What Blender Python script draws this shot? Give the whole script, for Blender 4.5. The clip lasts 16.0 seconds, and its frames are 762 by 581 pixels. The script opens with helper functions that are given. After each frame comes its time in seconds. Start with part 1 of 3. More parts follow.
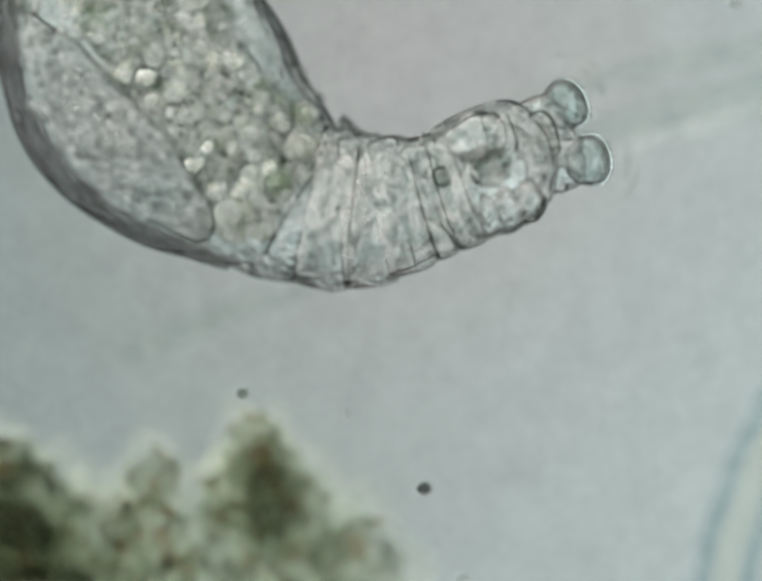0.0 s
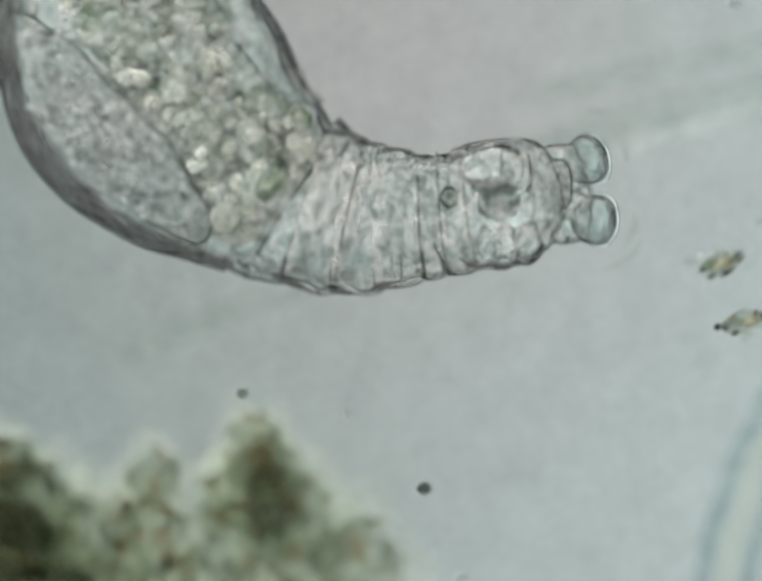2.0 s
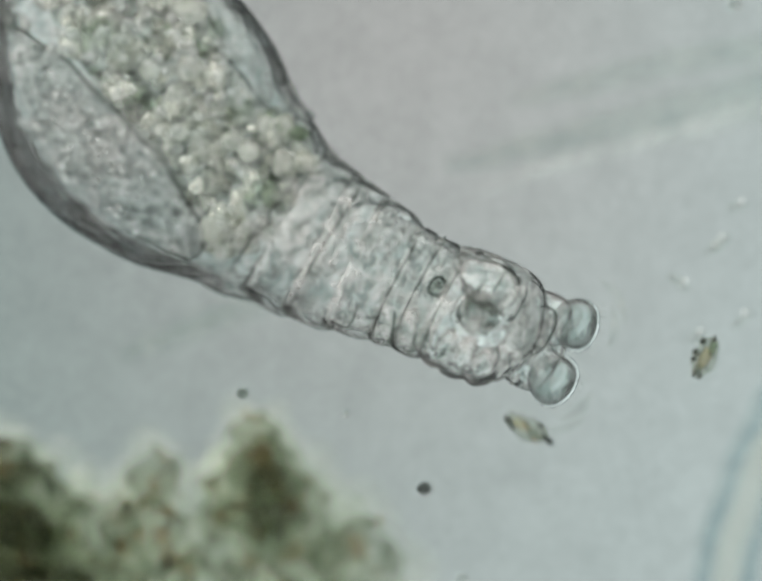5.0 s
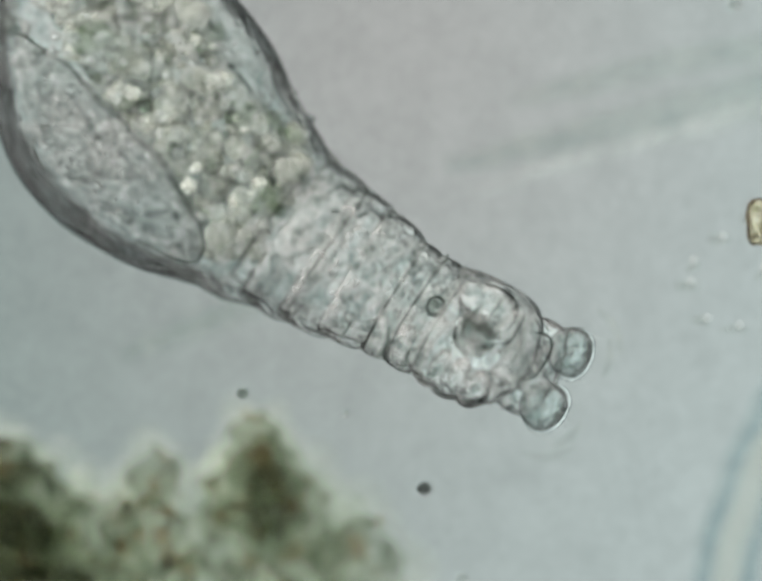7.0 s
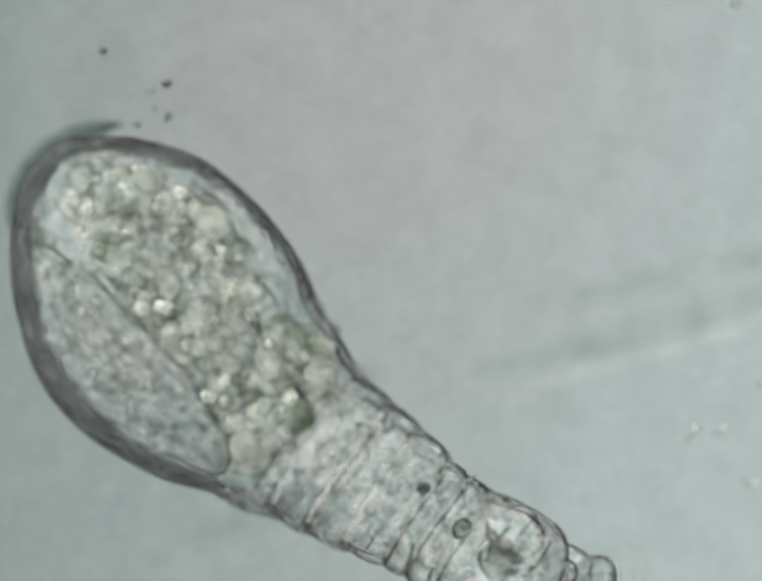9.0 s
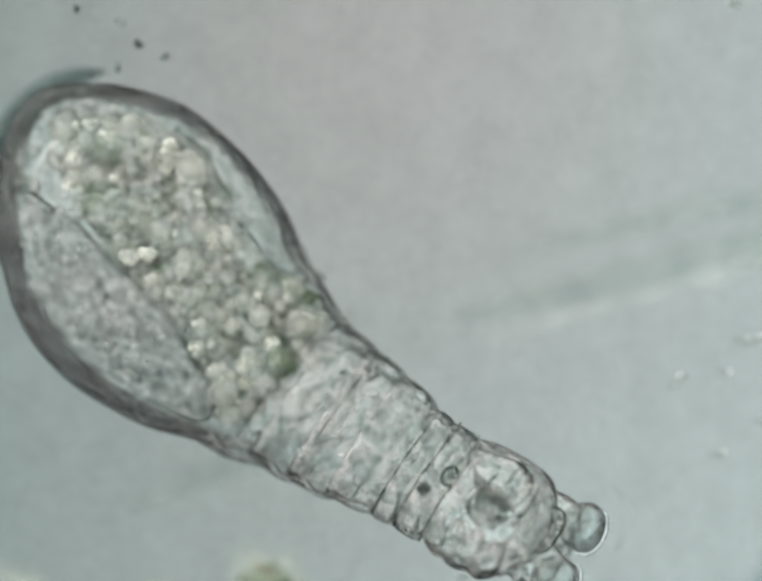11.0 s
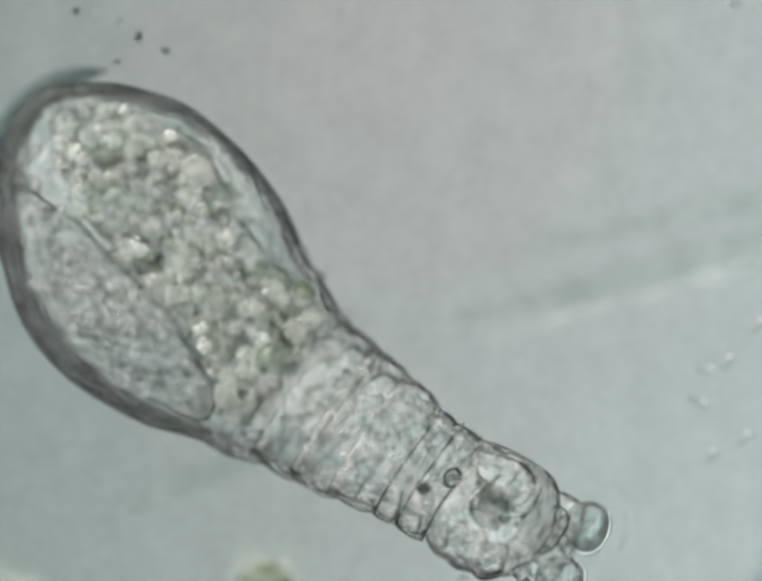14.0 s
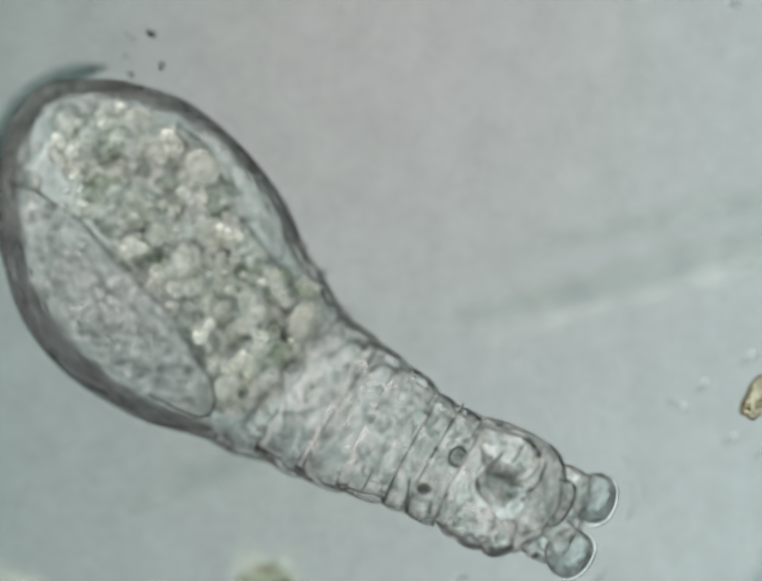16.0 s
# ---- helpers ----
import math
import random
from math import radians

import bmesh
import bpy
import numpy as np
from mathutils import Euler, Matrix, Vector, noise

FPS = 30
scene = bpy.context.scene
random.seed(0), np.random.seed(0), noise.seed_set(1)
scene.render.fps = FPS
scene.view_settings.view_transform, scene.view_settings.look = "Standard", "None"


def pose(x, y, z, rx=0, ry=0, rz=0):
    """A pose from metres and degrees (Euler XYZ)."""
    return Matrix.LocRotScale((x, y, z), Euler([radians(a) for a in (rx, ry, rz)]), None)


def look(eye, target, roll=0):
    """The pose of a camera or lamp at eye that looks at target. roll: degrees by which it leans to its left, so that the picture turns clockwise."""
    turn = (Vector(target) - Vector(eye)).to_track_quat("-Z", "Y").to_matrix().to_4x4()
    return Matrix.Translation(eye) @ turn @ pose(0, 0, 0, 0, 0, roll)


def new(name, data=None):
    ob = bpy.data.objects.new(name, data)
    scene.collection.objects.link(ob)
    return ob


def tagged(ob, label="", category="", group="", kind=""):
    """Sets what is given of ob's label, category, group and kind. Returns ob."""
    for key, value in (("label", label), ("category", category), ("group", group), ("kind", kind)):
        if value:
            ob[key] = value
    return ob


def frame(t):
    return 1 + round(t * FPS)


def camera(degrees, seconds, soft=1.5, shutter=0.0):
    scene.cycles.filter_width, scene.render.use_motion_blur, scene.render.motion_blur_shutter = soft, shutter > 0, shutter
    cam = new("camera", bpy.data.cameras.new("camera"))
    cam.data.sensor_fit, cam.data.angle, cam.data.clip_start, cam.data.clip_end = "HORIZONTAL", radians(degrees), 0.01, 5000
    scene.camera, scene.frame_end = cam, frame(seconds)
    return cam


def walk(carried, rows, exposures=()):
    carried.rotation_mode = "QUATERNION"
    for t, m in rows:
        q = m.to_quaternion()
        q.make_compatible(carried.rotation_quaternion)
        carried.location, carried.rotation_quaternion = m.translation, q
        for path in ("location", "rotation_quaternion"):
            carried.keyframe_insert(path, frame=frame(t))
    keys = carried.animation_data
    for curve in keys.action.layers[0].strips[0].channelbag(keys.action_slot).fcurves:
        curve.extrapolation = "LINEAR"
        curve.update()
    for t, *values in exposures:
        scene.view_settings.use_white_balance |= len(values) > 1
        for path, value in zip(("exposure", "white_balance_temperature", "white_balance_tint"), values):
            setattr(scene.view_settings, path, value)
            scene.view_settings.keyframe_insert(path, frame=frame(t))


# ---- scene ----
# Microscope view of a rotifer in pond water, modelled 1000 times life size: one micrometre is one millimetre.
UM = 0.001
EYE = 20.0                     # the lens stands far off, so that the view is nearly parallel
FOCUS = 0.092                  # the sharp plane, through the head
cam = camera(0.6707, 16.0, soft=3.0, shutter=1.0)
walk(cam, [(0, pose(0, 0, EYE)), (16, pose(0, 0, EYE))])
cam.data.dof.use_dof = True
cam.data.dof.focus_distance = EYE - FOCUS
cam.data.dof.aperture_fstop = 4.3

# light passes through many clear layers
scene.cycles.max_bounces, scene.cycles.transmission_bounces, scene.cycles.transparent_max_bounces = 32, 32, 64

# ---- light: an added fill and sun from above, the condenser lamp below ----
# even fill, added to brighten tissue that scatters
world = bpy.data.worlds.new("top_fill")
scene.world = world
world.use_nodes = True
world.node_tree.nodes["Background"].inputs[0].default_value = (0.86, 0.93, 0.92, 1)
world.node_tree.nodes["Background"].inputs[1].default_value = 0.95
# no lamp stands above the stage; this sun is added for highlights and relief
sun = new("added_top_sun", bpy.data.lights.new("added_top_sun", "SUN"))
sun.data.energy, sun.data.angle, sun.data.color = 2.2, radians(8), (1.0, 0.97, 0.9)
sun.matrix_world = look((-1.0, 1.2, 1.1), (0, 0, 0))


# ---- materials ----
class Nodes:
    def __init__(self, name):
        self.mat = bpy.data.materials.new(name)
        self.mat.use_nodes = True
        self.tree = self.mat.node_tree
        self.tree.nodes.clear()
        self.out = self.add("ShaderNodeOutputMaterial")
        self.coord = self.add("ShaderNodeTexCoord").outputs["Object"]

    def add(self, kind, **values):
        node = self.tree.nodes.new(kind)
        for key, value in values.items():
            setattr(node, key, value)
        return node

    def link(self, a, b):
        self.tree.links.new(a, b)

    def noise(self, scale, detail=3.0, rough=0.55, distort=0.0, coord=None):
        n = self.add("ShaderNodeTexNoise")
        for key, value in (("Scale", scale), ("Detail", detail), ("Roughness", rough), ("Distortion", distort)):
            n.inputs[key].default_value = value
        self.link(coord or self.coord, n.inputs["Vector"])
        return n.outputs["Fac"]

    def ramp(self, fac, *stops):
        r = self.add("ShaderNodeValToRGB")
        while len(r.color_ramp.elements) < len(stops):
            r.color_ramp.elements.new(0.5)
        for e, (pos, col) in zip(r.color_ramp.elements, stops):
            e.position, e.color = pos, (*col, 1)
        self.link(fac, r.inputs[0])
        return r.outputs[0]

    def span(self, fac, a, b, c, d):
        m = self.add("ShaderNodeMapRange")
        for i, v in enumerate((a, b, c, d)):
            m.inputs[i + 1].default_value = v
        self.link(fac, m.inputs[0])
        return m.outputs[0]

    def math(self, op, a, b):
        m = self.add("ShaderNodeMath", operation=op)
        for i, v in enumerate((a, b)):
            if isinstance(v, (int, float)):
                m.inputs[i].default_value = v
            else:
                self.link(v, m.inputs[i])
        return m.outputs[0]

    def bump(self, height, strength, distance):
        b = self.add("ShaderNodeBump")
        b.inputs["Strength"].default_value, b.inputs["Distance"].default_value = strength, distance
        self.link(height, b.inputs["Height"])
        return b.outputs[0]

    def shader(self, kind, color=None, normal=None, **values):
        s = self.add(kind)
        for key, value in values.items():
            s.inputs[key].default_value = value
        if color is not None:
            if isinstance(color, tuple):
                s.inputs["Color"].default_value = (*color, 1)
            else:
                self.link(color, s.inputs["Color"])
        if normal is not None:
            self.link(normal, s.inputs["Normal"])
        return s.outputs[0]

    def mix(self, fac, a, b):
        m = self.add("ShaderNodeMixShader")
        if isinstance(fac, (int, float)):
            m.inputs[0].default_value = fac
        else:
            self.link(fac, m.inputs[0])
        self.link(a, m.inputs[1])
        self.link(b, m.inputs[2])
        return m.outputs[0]

    def done(self, shader):
        self.link(shader, self.out.inputs["Surface"])
        return self.mat


def tissue(name, ior, dark, light, scale, grain, relief, solid=0.12, flesh=(0.75, 0.78, 0.72), stretch=1.0, low=0.38, high=0.6, fine_part=0.4):
    """Living tissue: clear, with cloudy absorption, a fine grain, uneven refraction and a little scatter. relief: metres; stretch: finer along x."""
    n = Nodes(name)
    m = n.add("ShaderNodeMapping")
    m.inputs["Scale"].default_value = (stretch, 1, 1)
    n.link(n.coord, m.inputs["Vector"])
    cloud, fine = n.noise(scale, 3, 0.6, 0.4, m.outputs[0]), n.noise(grain, 2, 0.6, 0.0, m.outputs[0])
    both = n.math("ADD", n.math("MULTIPLY", cloud, 1 - fine_part), n.math("MULTIPLY", fine, fine_part))
    tint = n.ramp(both, (low, dark), (high, light))
    normal = n.bump(both, 1.0, relief)
    clear = n.shader("ShaderNodeBsdfRefraction", tint, normal, IOR=ior, Roughness=0.0)
    hue = n.noise(55, 1, 0.5)
    pink, teal = tuple(min(1, c * k) for c, k in zip(flesh, (1.03, 0.97, 0.96))), tuple(min(1, c * k) for c, k in zip(flesh, (0.95, 1.0, 0.995)))
    scatter = n.shader("ShaderNodeBsdfDiffuse", n.ramp(hue, (0.4, pink), (0.6, teal)), normal)
    fac = n.span(both, low, high + 0.08, solid * 0.2, solid * 2.0)
    return n.done(n.mix(fac, clear, scatter))


def veil(name, dark, light, scale, grain, solid=0.1, flesh=(0.7, 0.72, 0.6), low=0.36, high=0.62, relief=0.003):
    """A soft inner organ that only tints the light passing through."""
    n = Nodes(name)
    cloud, fine = n.noise(scale, 3, 0.6), n.noise(grain, 3, 0.65)
    both = n.math("ADD", n.math("MULTIPLY", cloud, 0.5), n.math("MULTIPLY", fine, 0.5))
    tint = n.ramp(both, (low, dark), (high, light))
    normal = n.bump(fine, 1.0, relief)
    clear = n.shader("ShaderNodeBsdfTransparent", tint)
    scatter = n.shader("ShaderNodeBsdfDiffuse", flesh, normal)
    return n.done(n.mix(n.span(fine, 0.4, 0.7, solid * 0.3, solid * 1.7), clear, scatter))


def glass_material(name, low, scale, ior=None):
    """Clear glass or water, very slightly uneven; glass that lies in water bends no light."""
    n = Nodes(name)
    f = n.math("ADD", n.math("MULTIPLY", n.noise(scale, 3, 0.6), 0.6), n.math("MULTIPLY", n.noise(scale * 6, 2, 0.6), 0.4))
    tint = n.ramp(f, (0.35, (low, low, low)), (0.6, (1, 1, 1)))
    if ior:
        return n.done(n.shader("ShaderNodeBsdfRefraction", tint, IOR=ior, Roughness=0.0))
    return n.done(n.shader("ShaderNodeBsdfTransparent", tint))


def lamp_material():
    """The lit field lens. Uneven background light is painted into its glow: pale green-grey, warmer and pinker near its
    middle, dimmer at one side.
    """
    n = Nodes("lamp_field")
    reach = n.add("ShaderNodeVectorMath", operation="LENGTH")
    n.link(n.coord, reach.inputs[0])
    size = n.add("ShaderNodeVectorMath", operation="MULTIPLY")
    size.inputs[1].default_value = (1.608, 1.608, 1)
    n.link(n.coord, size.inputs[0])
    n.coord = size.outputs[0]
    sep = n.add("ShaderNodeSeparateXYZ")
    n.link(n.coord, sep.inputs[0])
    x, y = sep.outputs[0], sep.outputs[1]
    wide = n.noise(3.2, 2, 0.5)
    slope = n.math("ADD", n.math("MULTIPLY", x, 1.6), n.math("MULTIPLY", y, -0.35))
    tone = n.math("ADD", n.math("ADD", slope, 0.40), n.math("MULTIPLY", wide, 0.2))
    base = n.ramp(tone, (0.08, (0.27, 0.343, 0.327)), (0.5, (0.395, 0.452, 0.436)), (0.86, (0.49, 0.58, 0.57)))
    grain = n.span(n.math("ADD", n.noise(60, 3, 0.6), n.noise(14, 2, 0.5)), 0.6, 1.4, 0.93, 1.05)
    # the warm patch, a pink glow painted into the emission
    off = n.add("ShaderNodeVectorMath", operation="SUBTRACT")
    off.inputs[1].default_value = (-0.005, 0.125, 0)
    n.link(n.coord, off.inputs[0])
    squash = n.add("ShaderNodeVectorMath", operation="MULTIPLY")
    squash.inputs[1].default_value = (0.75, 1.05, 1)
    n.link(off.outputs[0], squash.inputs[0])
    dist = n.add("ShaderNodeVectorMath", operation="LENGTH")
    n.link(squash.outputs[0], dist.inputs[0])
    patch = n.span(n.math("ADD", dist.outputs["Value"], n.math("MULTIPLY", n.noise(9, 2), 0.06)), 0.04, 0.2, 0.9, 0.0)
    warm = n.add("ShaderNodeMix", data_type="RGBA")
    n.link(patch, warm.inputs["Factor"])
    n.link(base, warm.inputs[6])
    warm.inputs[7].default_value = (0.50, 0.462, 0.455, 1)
    # an unseen brighter ring, added for bright fringes at edges, then a fade to dark
    fringe_ring = n.span(reach.outputs["Value"], 0.245, 0.29, 1.0, 2.3)
    fade = n.math("MULTIPLY", fringe_ring, n.span(reach.outputs["Value"], 0.34, 0.395, 1.0, 0.03))
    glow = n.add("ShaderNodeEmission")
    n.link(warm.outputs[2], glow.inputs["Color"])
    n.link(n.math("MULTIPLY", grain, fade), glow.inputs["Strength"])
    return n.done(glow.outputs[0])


def plain(name, color, rough=0.6, spread=0.3, scale=400):
    n = Nodes(name)
    low, high = tuple(c * (1 - spread) for c in color), tuple(min(1, c * (1 + spread)) for c in color)
    f = n.noise(scale, 4, 0.6)
    p = n.add("ShaderNodeBsdfPrincipled")
    n.link(n.ramp(f, (0.3, low), (0.7, high)), p.inputs["Base Color"])
    p.inputs["Roughness"].default_value = rough
    n.link(n.bump(f, 0.4, 0.001), p.inputs["Normal"])
    return n.done(p.outputs[0])


M_TRUNK = tissue("trunk_cuticle", 1.032, (0.92, 0.938, 0.935), (1, 1, 1), 110, 300, 0.0045, 0.068, (0.78, 0.81, 0.80))
M_CAVITY = tissue("body_fluid", 0.9672, (0.86, 0.88, 0.875), (1, 1, 1), 130, 300, 0.0034, 0.09, (0.92, 0.93, 0.91), low=0.42, high=0.56)
M_NECK = tissue("neck_cuticle", 1.029, (0.81, 0.835, 0.83), (1, 1, 1), 140, 300, 0.0105, 0.15, (0.96, 0.96, 0.94), stretch=1.3, low=0.42, high=0.54, fine_part=0.15)
M_COLLAR = tissue("collar_cuticle", 1.026, (0.81, 0.835, 0.83), (1, 1, 1), 135, 300, 0.0105, 0.13, (0.95, 0.95, 0.93), stretch=1.3, low=0.42, high=0.54, fine_part=0.15)
M_CORE = tissue("neck_core", 0.974, (0.84, 0.86, 0.855), (1, 1, 1), 150, 320, 0.009, 0.09, (0.96, 0.96, 0.94), low=0.42, high=0.55)
M_HEAD = tissue("head_cuticle", 1.031, (0.82, 0.845, 0.84), (1, 1, 1), 130, 330, 0.009, 0.13, (0.95, 0.95, 0.93), stretch=1.2, low=0.41, high=0.54, fine_part=0.2)
M_CELL = tissue("muscle_cell", 1.055, (0.95, 0.96, 0.955), (1, 1, 1), 300, 700, 0.0006, 0.14, (0.96, 0.96, 0.94))
M_GLAND = tissue("head_gland", 1.048, (0.88, 0.90, 0.895), (1, 1, 1), 130, 450, 0.002, 0.20, (0.97, 0.97, 0.95), low=0.42, high=0.56)
M_LOBE = tissue("corona_flesh", 1.034, (0.74, 0.785, 0.775), (0.93, 0.955, 0.95), 120, 400, 0.006, 0.14, (0.70, 0.74, 0.73))
M_RIM = tissue("edge_halo_film", 1.006, (0.97, 0.975, 0.97), (1, 1, 1), 120, 400, 0.001, 0.03, (0.9, 0.92, 0.9))
M_CILIA = veil("beating_cilia", (0.96, 0.966, 0.963), (1, 1, 1), 60, 200, 0.02)
M_STOMACH = veil("stomach_wall", (0.38, 0.405, 0.36), (0.98, 0.98, 0.96), 150, 330, 0.05, (0.74, 0.74, 0.64), 0.43, 0.56, 0.005)
M_OVARY = veil("yolk_gland", (0.50, 0.53, 0.52), (1, 1, 1), 200, 420, 0.18, (0.90, 0.91, 0.89), 0.42, 0.57, 0.005)
M_CLEAR = veil("clear_sac", (0.90, 0.91, 0.905), (1, 1, 1), 150, 330, 0.22, (0.93, 0.93, 0.91))
M_MASTAX = veil("jaw_muscle", (0.40, 0.43, 0.42), (0.86, 0.88, 0.87), 170, 380, 0.06, low=0.40, high=0.60)
M_EDGE = veil("gut_edge", (0.42, 0.45, 0.43), (0.66, 0.69, 0.67), 120, 400, 0.04)
M_YOLK = tissue("yolk_grain", 1.07, (0.92, 0.935, 0.93), (1, 1, 1), 300, 700, 0.0006, 0.16, (0.9, 0.9, 0.88))
M_LINE = veil("dark_line_tint", (0.36, 0.39, 0.38), (0.60, 0.63, 0.61), 200, 500, 0.02)
M_CREASE = veil("soft_dark_tint", (0.52, 0.55, 0.54), (0.82, 0.85, 0.83), 200, 500, 0.04)
M_REAR_BAND = veil("rear_band", (0.70, 0.735, 0.735), (0.86, 0.89, 0.89), 60, 200, 0.02)
M_DROP = tissue("oil_drop", 1.047, (0.87, 0.88, 0.84), (1, 1, 0.985), 200, 500, 0.001, 0.24, (0.96, 0.945, 0.89))
M_BRIGHT = tissue("bright_drop", 1.04, (0.96, 0.95, 0.92), (1, 0.99, 0.97), 300, 600, 0.001, 0.54, (1.0, 0.965, 0.89))
M_GREEN = tissue("green_drop", 1.05, (0.60, 0.67, 0.56), (0.90, 0.95, 0.87), 250, 600, 0.002, 0.10, (0.50, 0.57, 0.43))
M_WATER = glass_material("pond_water", 0.945, 80, 1.01)
M_SLIDE = glass_material("wet_glass", 0.945, 60)
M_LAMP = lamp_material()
M_BLACK = plain("black_surround", (0.02, 0.02, 0.02), 0.7)
M_SPECK = plain("dark_dust", (0.03, 0.04, 0.035), 0.7)
M_GREYSPECK = veil("grey_dust", (0.35, 0.4, 0.38), (0.7, 0.74, 0.72), 200, 500, 0.1)
M_DEBRIS = veil("detritus", (0.69, 0.715, 0.67), (0.985, 0.99, 0.975), 70, 230, 0.06, (0.54, 0.57, 0.47))
M_DEBRIS_DARK = veil("dense_detritus", (0.62, 0.638, 0.59), (0.955, 0.96, 0.935), 80, 240, 0.05, (0.38, 0.41, 0.31))
M_DENSE = veil("compact_detritus", (0.60, 0.615, 0.565), (0.90, 0.91, 0.87), 80, 240, 0.05, (0.27, 0.29, 0.20))
M_BROWN = veil("rusty_detritus", (0.66, 0.57, 0.47), (0.94, 0.89, 0.81), 80, 220, 0.05, (0.46, 0.33, 0.20))
M_AMBER = tissue("amber_cell", 1.03, (0.88, 0.82, 0.68), (1, 0.97, 0.9), 250, 500, 0.002, 0.08, (0.6, 0.42, 0.18))
M_FIBRE = veil("pale_fibre", (0.86, 0.89, 0.885), (0.975, 0.985, 0.98), 40, 120, 0.04)
M_HALO = veil("pale_halo", (0.965, 0.975, 0.955), (1, 1, 0.99), 50, 150, 0.09, (0.94, 0.97, 0.92))
M_HAZE = veil("thin_slime", (0.93, 0.94, 0.93), (1, 1, 1), 30, 90, 0.11, (0.9, 0.93, 0.9))
M_SHEATH = veil("filament_wall", (0.72, 0.79, 0.81), (0.90, 0.94, 0.95), 60, 200, 0.03)
M_PITH = veil("filament_pith", (0.98, 0.98, 0.95), (1, 1, 0.98), 30, 120, 0.05, (0.8, 0.8, 0.72))
M_PALE = veil("pale_bits", (0.94, 0.95, 0.95), (1, 1, 1), 100, 300, 0.5, (0.97, 0.98, 0.97))
M_FAINT = veil("faint_bits", (0.78, 0.81, 0.79), (0.98, 0.98, 0.97), 200, 600, 0.1, (0.75, 0.77, 0.75))


# ---- helpers for meshes ----
def part(name, bm, material, parent=None, label=""):
    me = bpy.data.meshes.new(name)
    bm.to_mesh(me)
    bm.free()
    for p in me.polygons:
        p.use_smooth = True
    me.materials.append(material)
    ob = new(name, me)
    if parent is not None:
        ob.parent = parent
    if label:
        tagged(ob, label)
    return ob


def lathe(profile, around=48, squash=1.0, wobble=0.0, freq=3.0, seed=0.0, bend=None, shape=None, ends=(True, True)):
    """A body round the x axis from (x, radius) stations in micrometres; wobble: unevenness of its skin, relative; shape(x, angle): a factor on the radius; ends: which are closed."""
    bm = bmesh.new()
    rings = []
    for x, r in profile:
        ring = []
        for i in range(around):
            a = 2 * math.pi * i / around
            p = Vector((x, r * math.cos(a), r * math.sin(a)))
            if wobble:
                p.yz *= 1 + wobble * noise.noise(p * freq * 0.02 + Vector((seed, seed * 2, 7)))
            if shape:
                p.yz *= shape(x, a)
            ring.append(bm.verts.new((p.x * UM, (p.y + (bend(x) if bend else 0)) * UM, p.z * squash * UM)))
        rings.append(ring)
    for a, b in zip(rings, rings[1:]):
        for i in range(around):
            j = (i + 1) % around
            bm.faces.new((a[i], b[i], b[j], a[j]))
    if ends[0]:
        bm.faces.new(rings[0])
    if ends[1]:
        bm.faces.new(rings[-1][::-1])
    return bm


def smooth(stations, steps):
    """Catmull-Rom through (x, r) stations."""
    pts = [Vector(s) for s in stations]
    out = []
    for i in range(len(pts) - 1):
        a, b = pts[max(i - 1, 0)], pts[i]
        c, d = pts[i + 1], pts[min(i + 2, len(pts) - 1)]
        for k in range(steps):
            f = k / steps
            q = 0.5 * (2 * b + (c - a) * f + (2 * a - 5 * b + 4 * c - d) * f * f + (3 * b - a - 3 * c + d) * f ** 3)
            out.append((q.x, max(q.y, 0.05)))
    out.append((pts[-1].x, max(pts[-1].y, 0.05)))
    return out


def blob(rx, ry, rz, rough=0.0, freq=1.0, seed=0.0, level=3):
    """A rounded lump with an uneven skin, micrometres."""
    bm = bmesh.new()
    bmesh.ops.create_icosphere(bm, subdivisions=level, radius=1)
    for v in bm.verts:
        k = 1 + rough * noise.noise(v.co * freq + Vector((seed, 3 * seed, 1.7)))
        v.co = Vector((v.co.x * rx, v.co.y * ry, v.co.z * rz)) * k * UM
    return bm


def tube(points, radius, around=8, taper=None):
    """A round thread through points, micrometres."""
    bm = bmesh.new()
    rings = []
    pts = [Vector(p) for p in points]
    for k, p in enumerate(pts):
        d = (pts[min(k + 1, len(pts) - 1)] - pts[max(k - 1, 0)]).normalized()
        side = d.cross(Vector((0, 0, 1)))
        side = side.normalized() if side.length > 1e-4 else Vector((1, 0, 0))
        up = side.cross(d)
        r = radius * (taper(k / (len(pts) - 1)) if taper else 1)
        rings.append([bm.verts.new((p + (side * math.cos(2 * math.pi * i / around) + up * math.sin(2 * math.pi * i / around)) * r) * UM)
                      for i in range(around)])
    for a, b in zip(rings, rings[1:]):
        for i in range(around):
            j = (i + 1) % around
            bm.faces.new((a[i], a[j], b[j], b[i]))
    bm.faces.new(rings[0][::-1])
    bm.faces.new(rings[-1])
    bmesh.ops.recalc_face_normals(bm, faces=bm.faces)
    return bm


def slab(x, y, z0, z1, bevel=0.002):
    bm = bmesh.new()
    bmesh.ops.create_cube(bm, size=1)
    for v in bm.verts:
        v.co = Vector((v.co.x * x, v.co.y * y, z0 if v.co.z < 0 else z1))
    bmesh.ops.bevel(bm, geom=bm.edges[:], offset=bevel, segments=2, affect="EDGES")
    return bm


def at(x, y, z=0.0, turn=0.0, lean=0.0):
    """A pose in micrometres and degrees."""
    return pose(x * UM, y * UM, z * UM, 0, lean, turn)


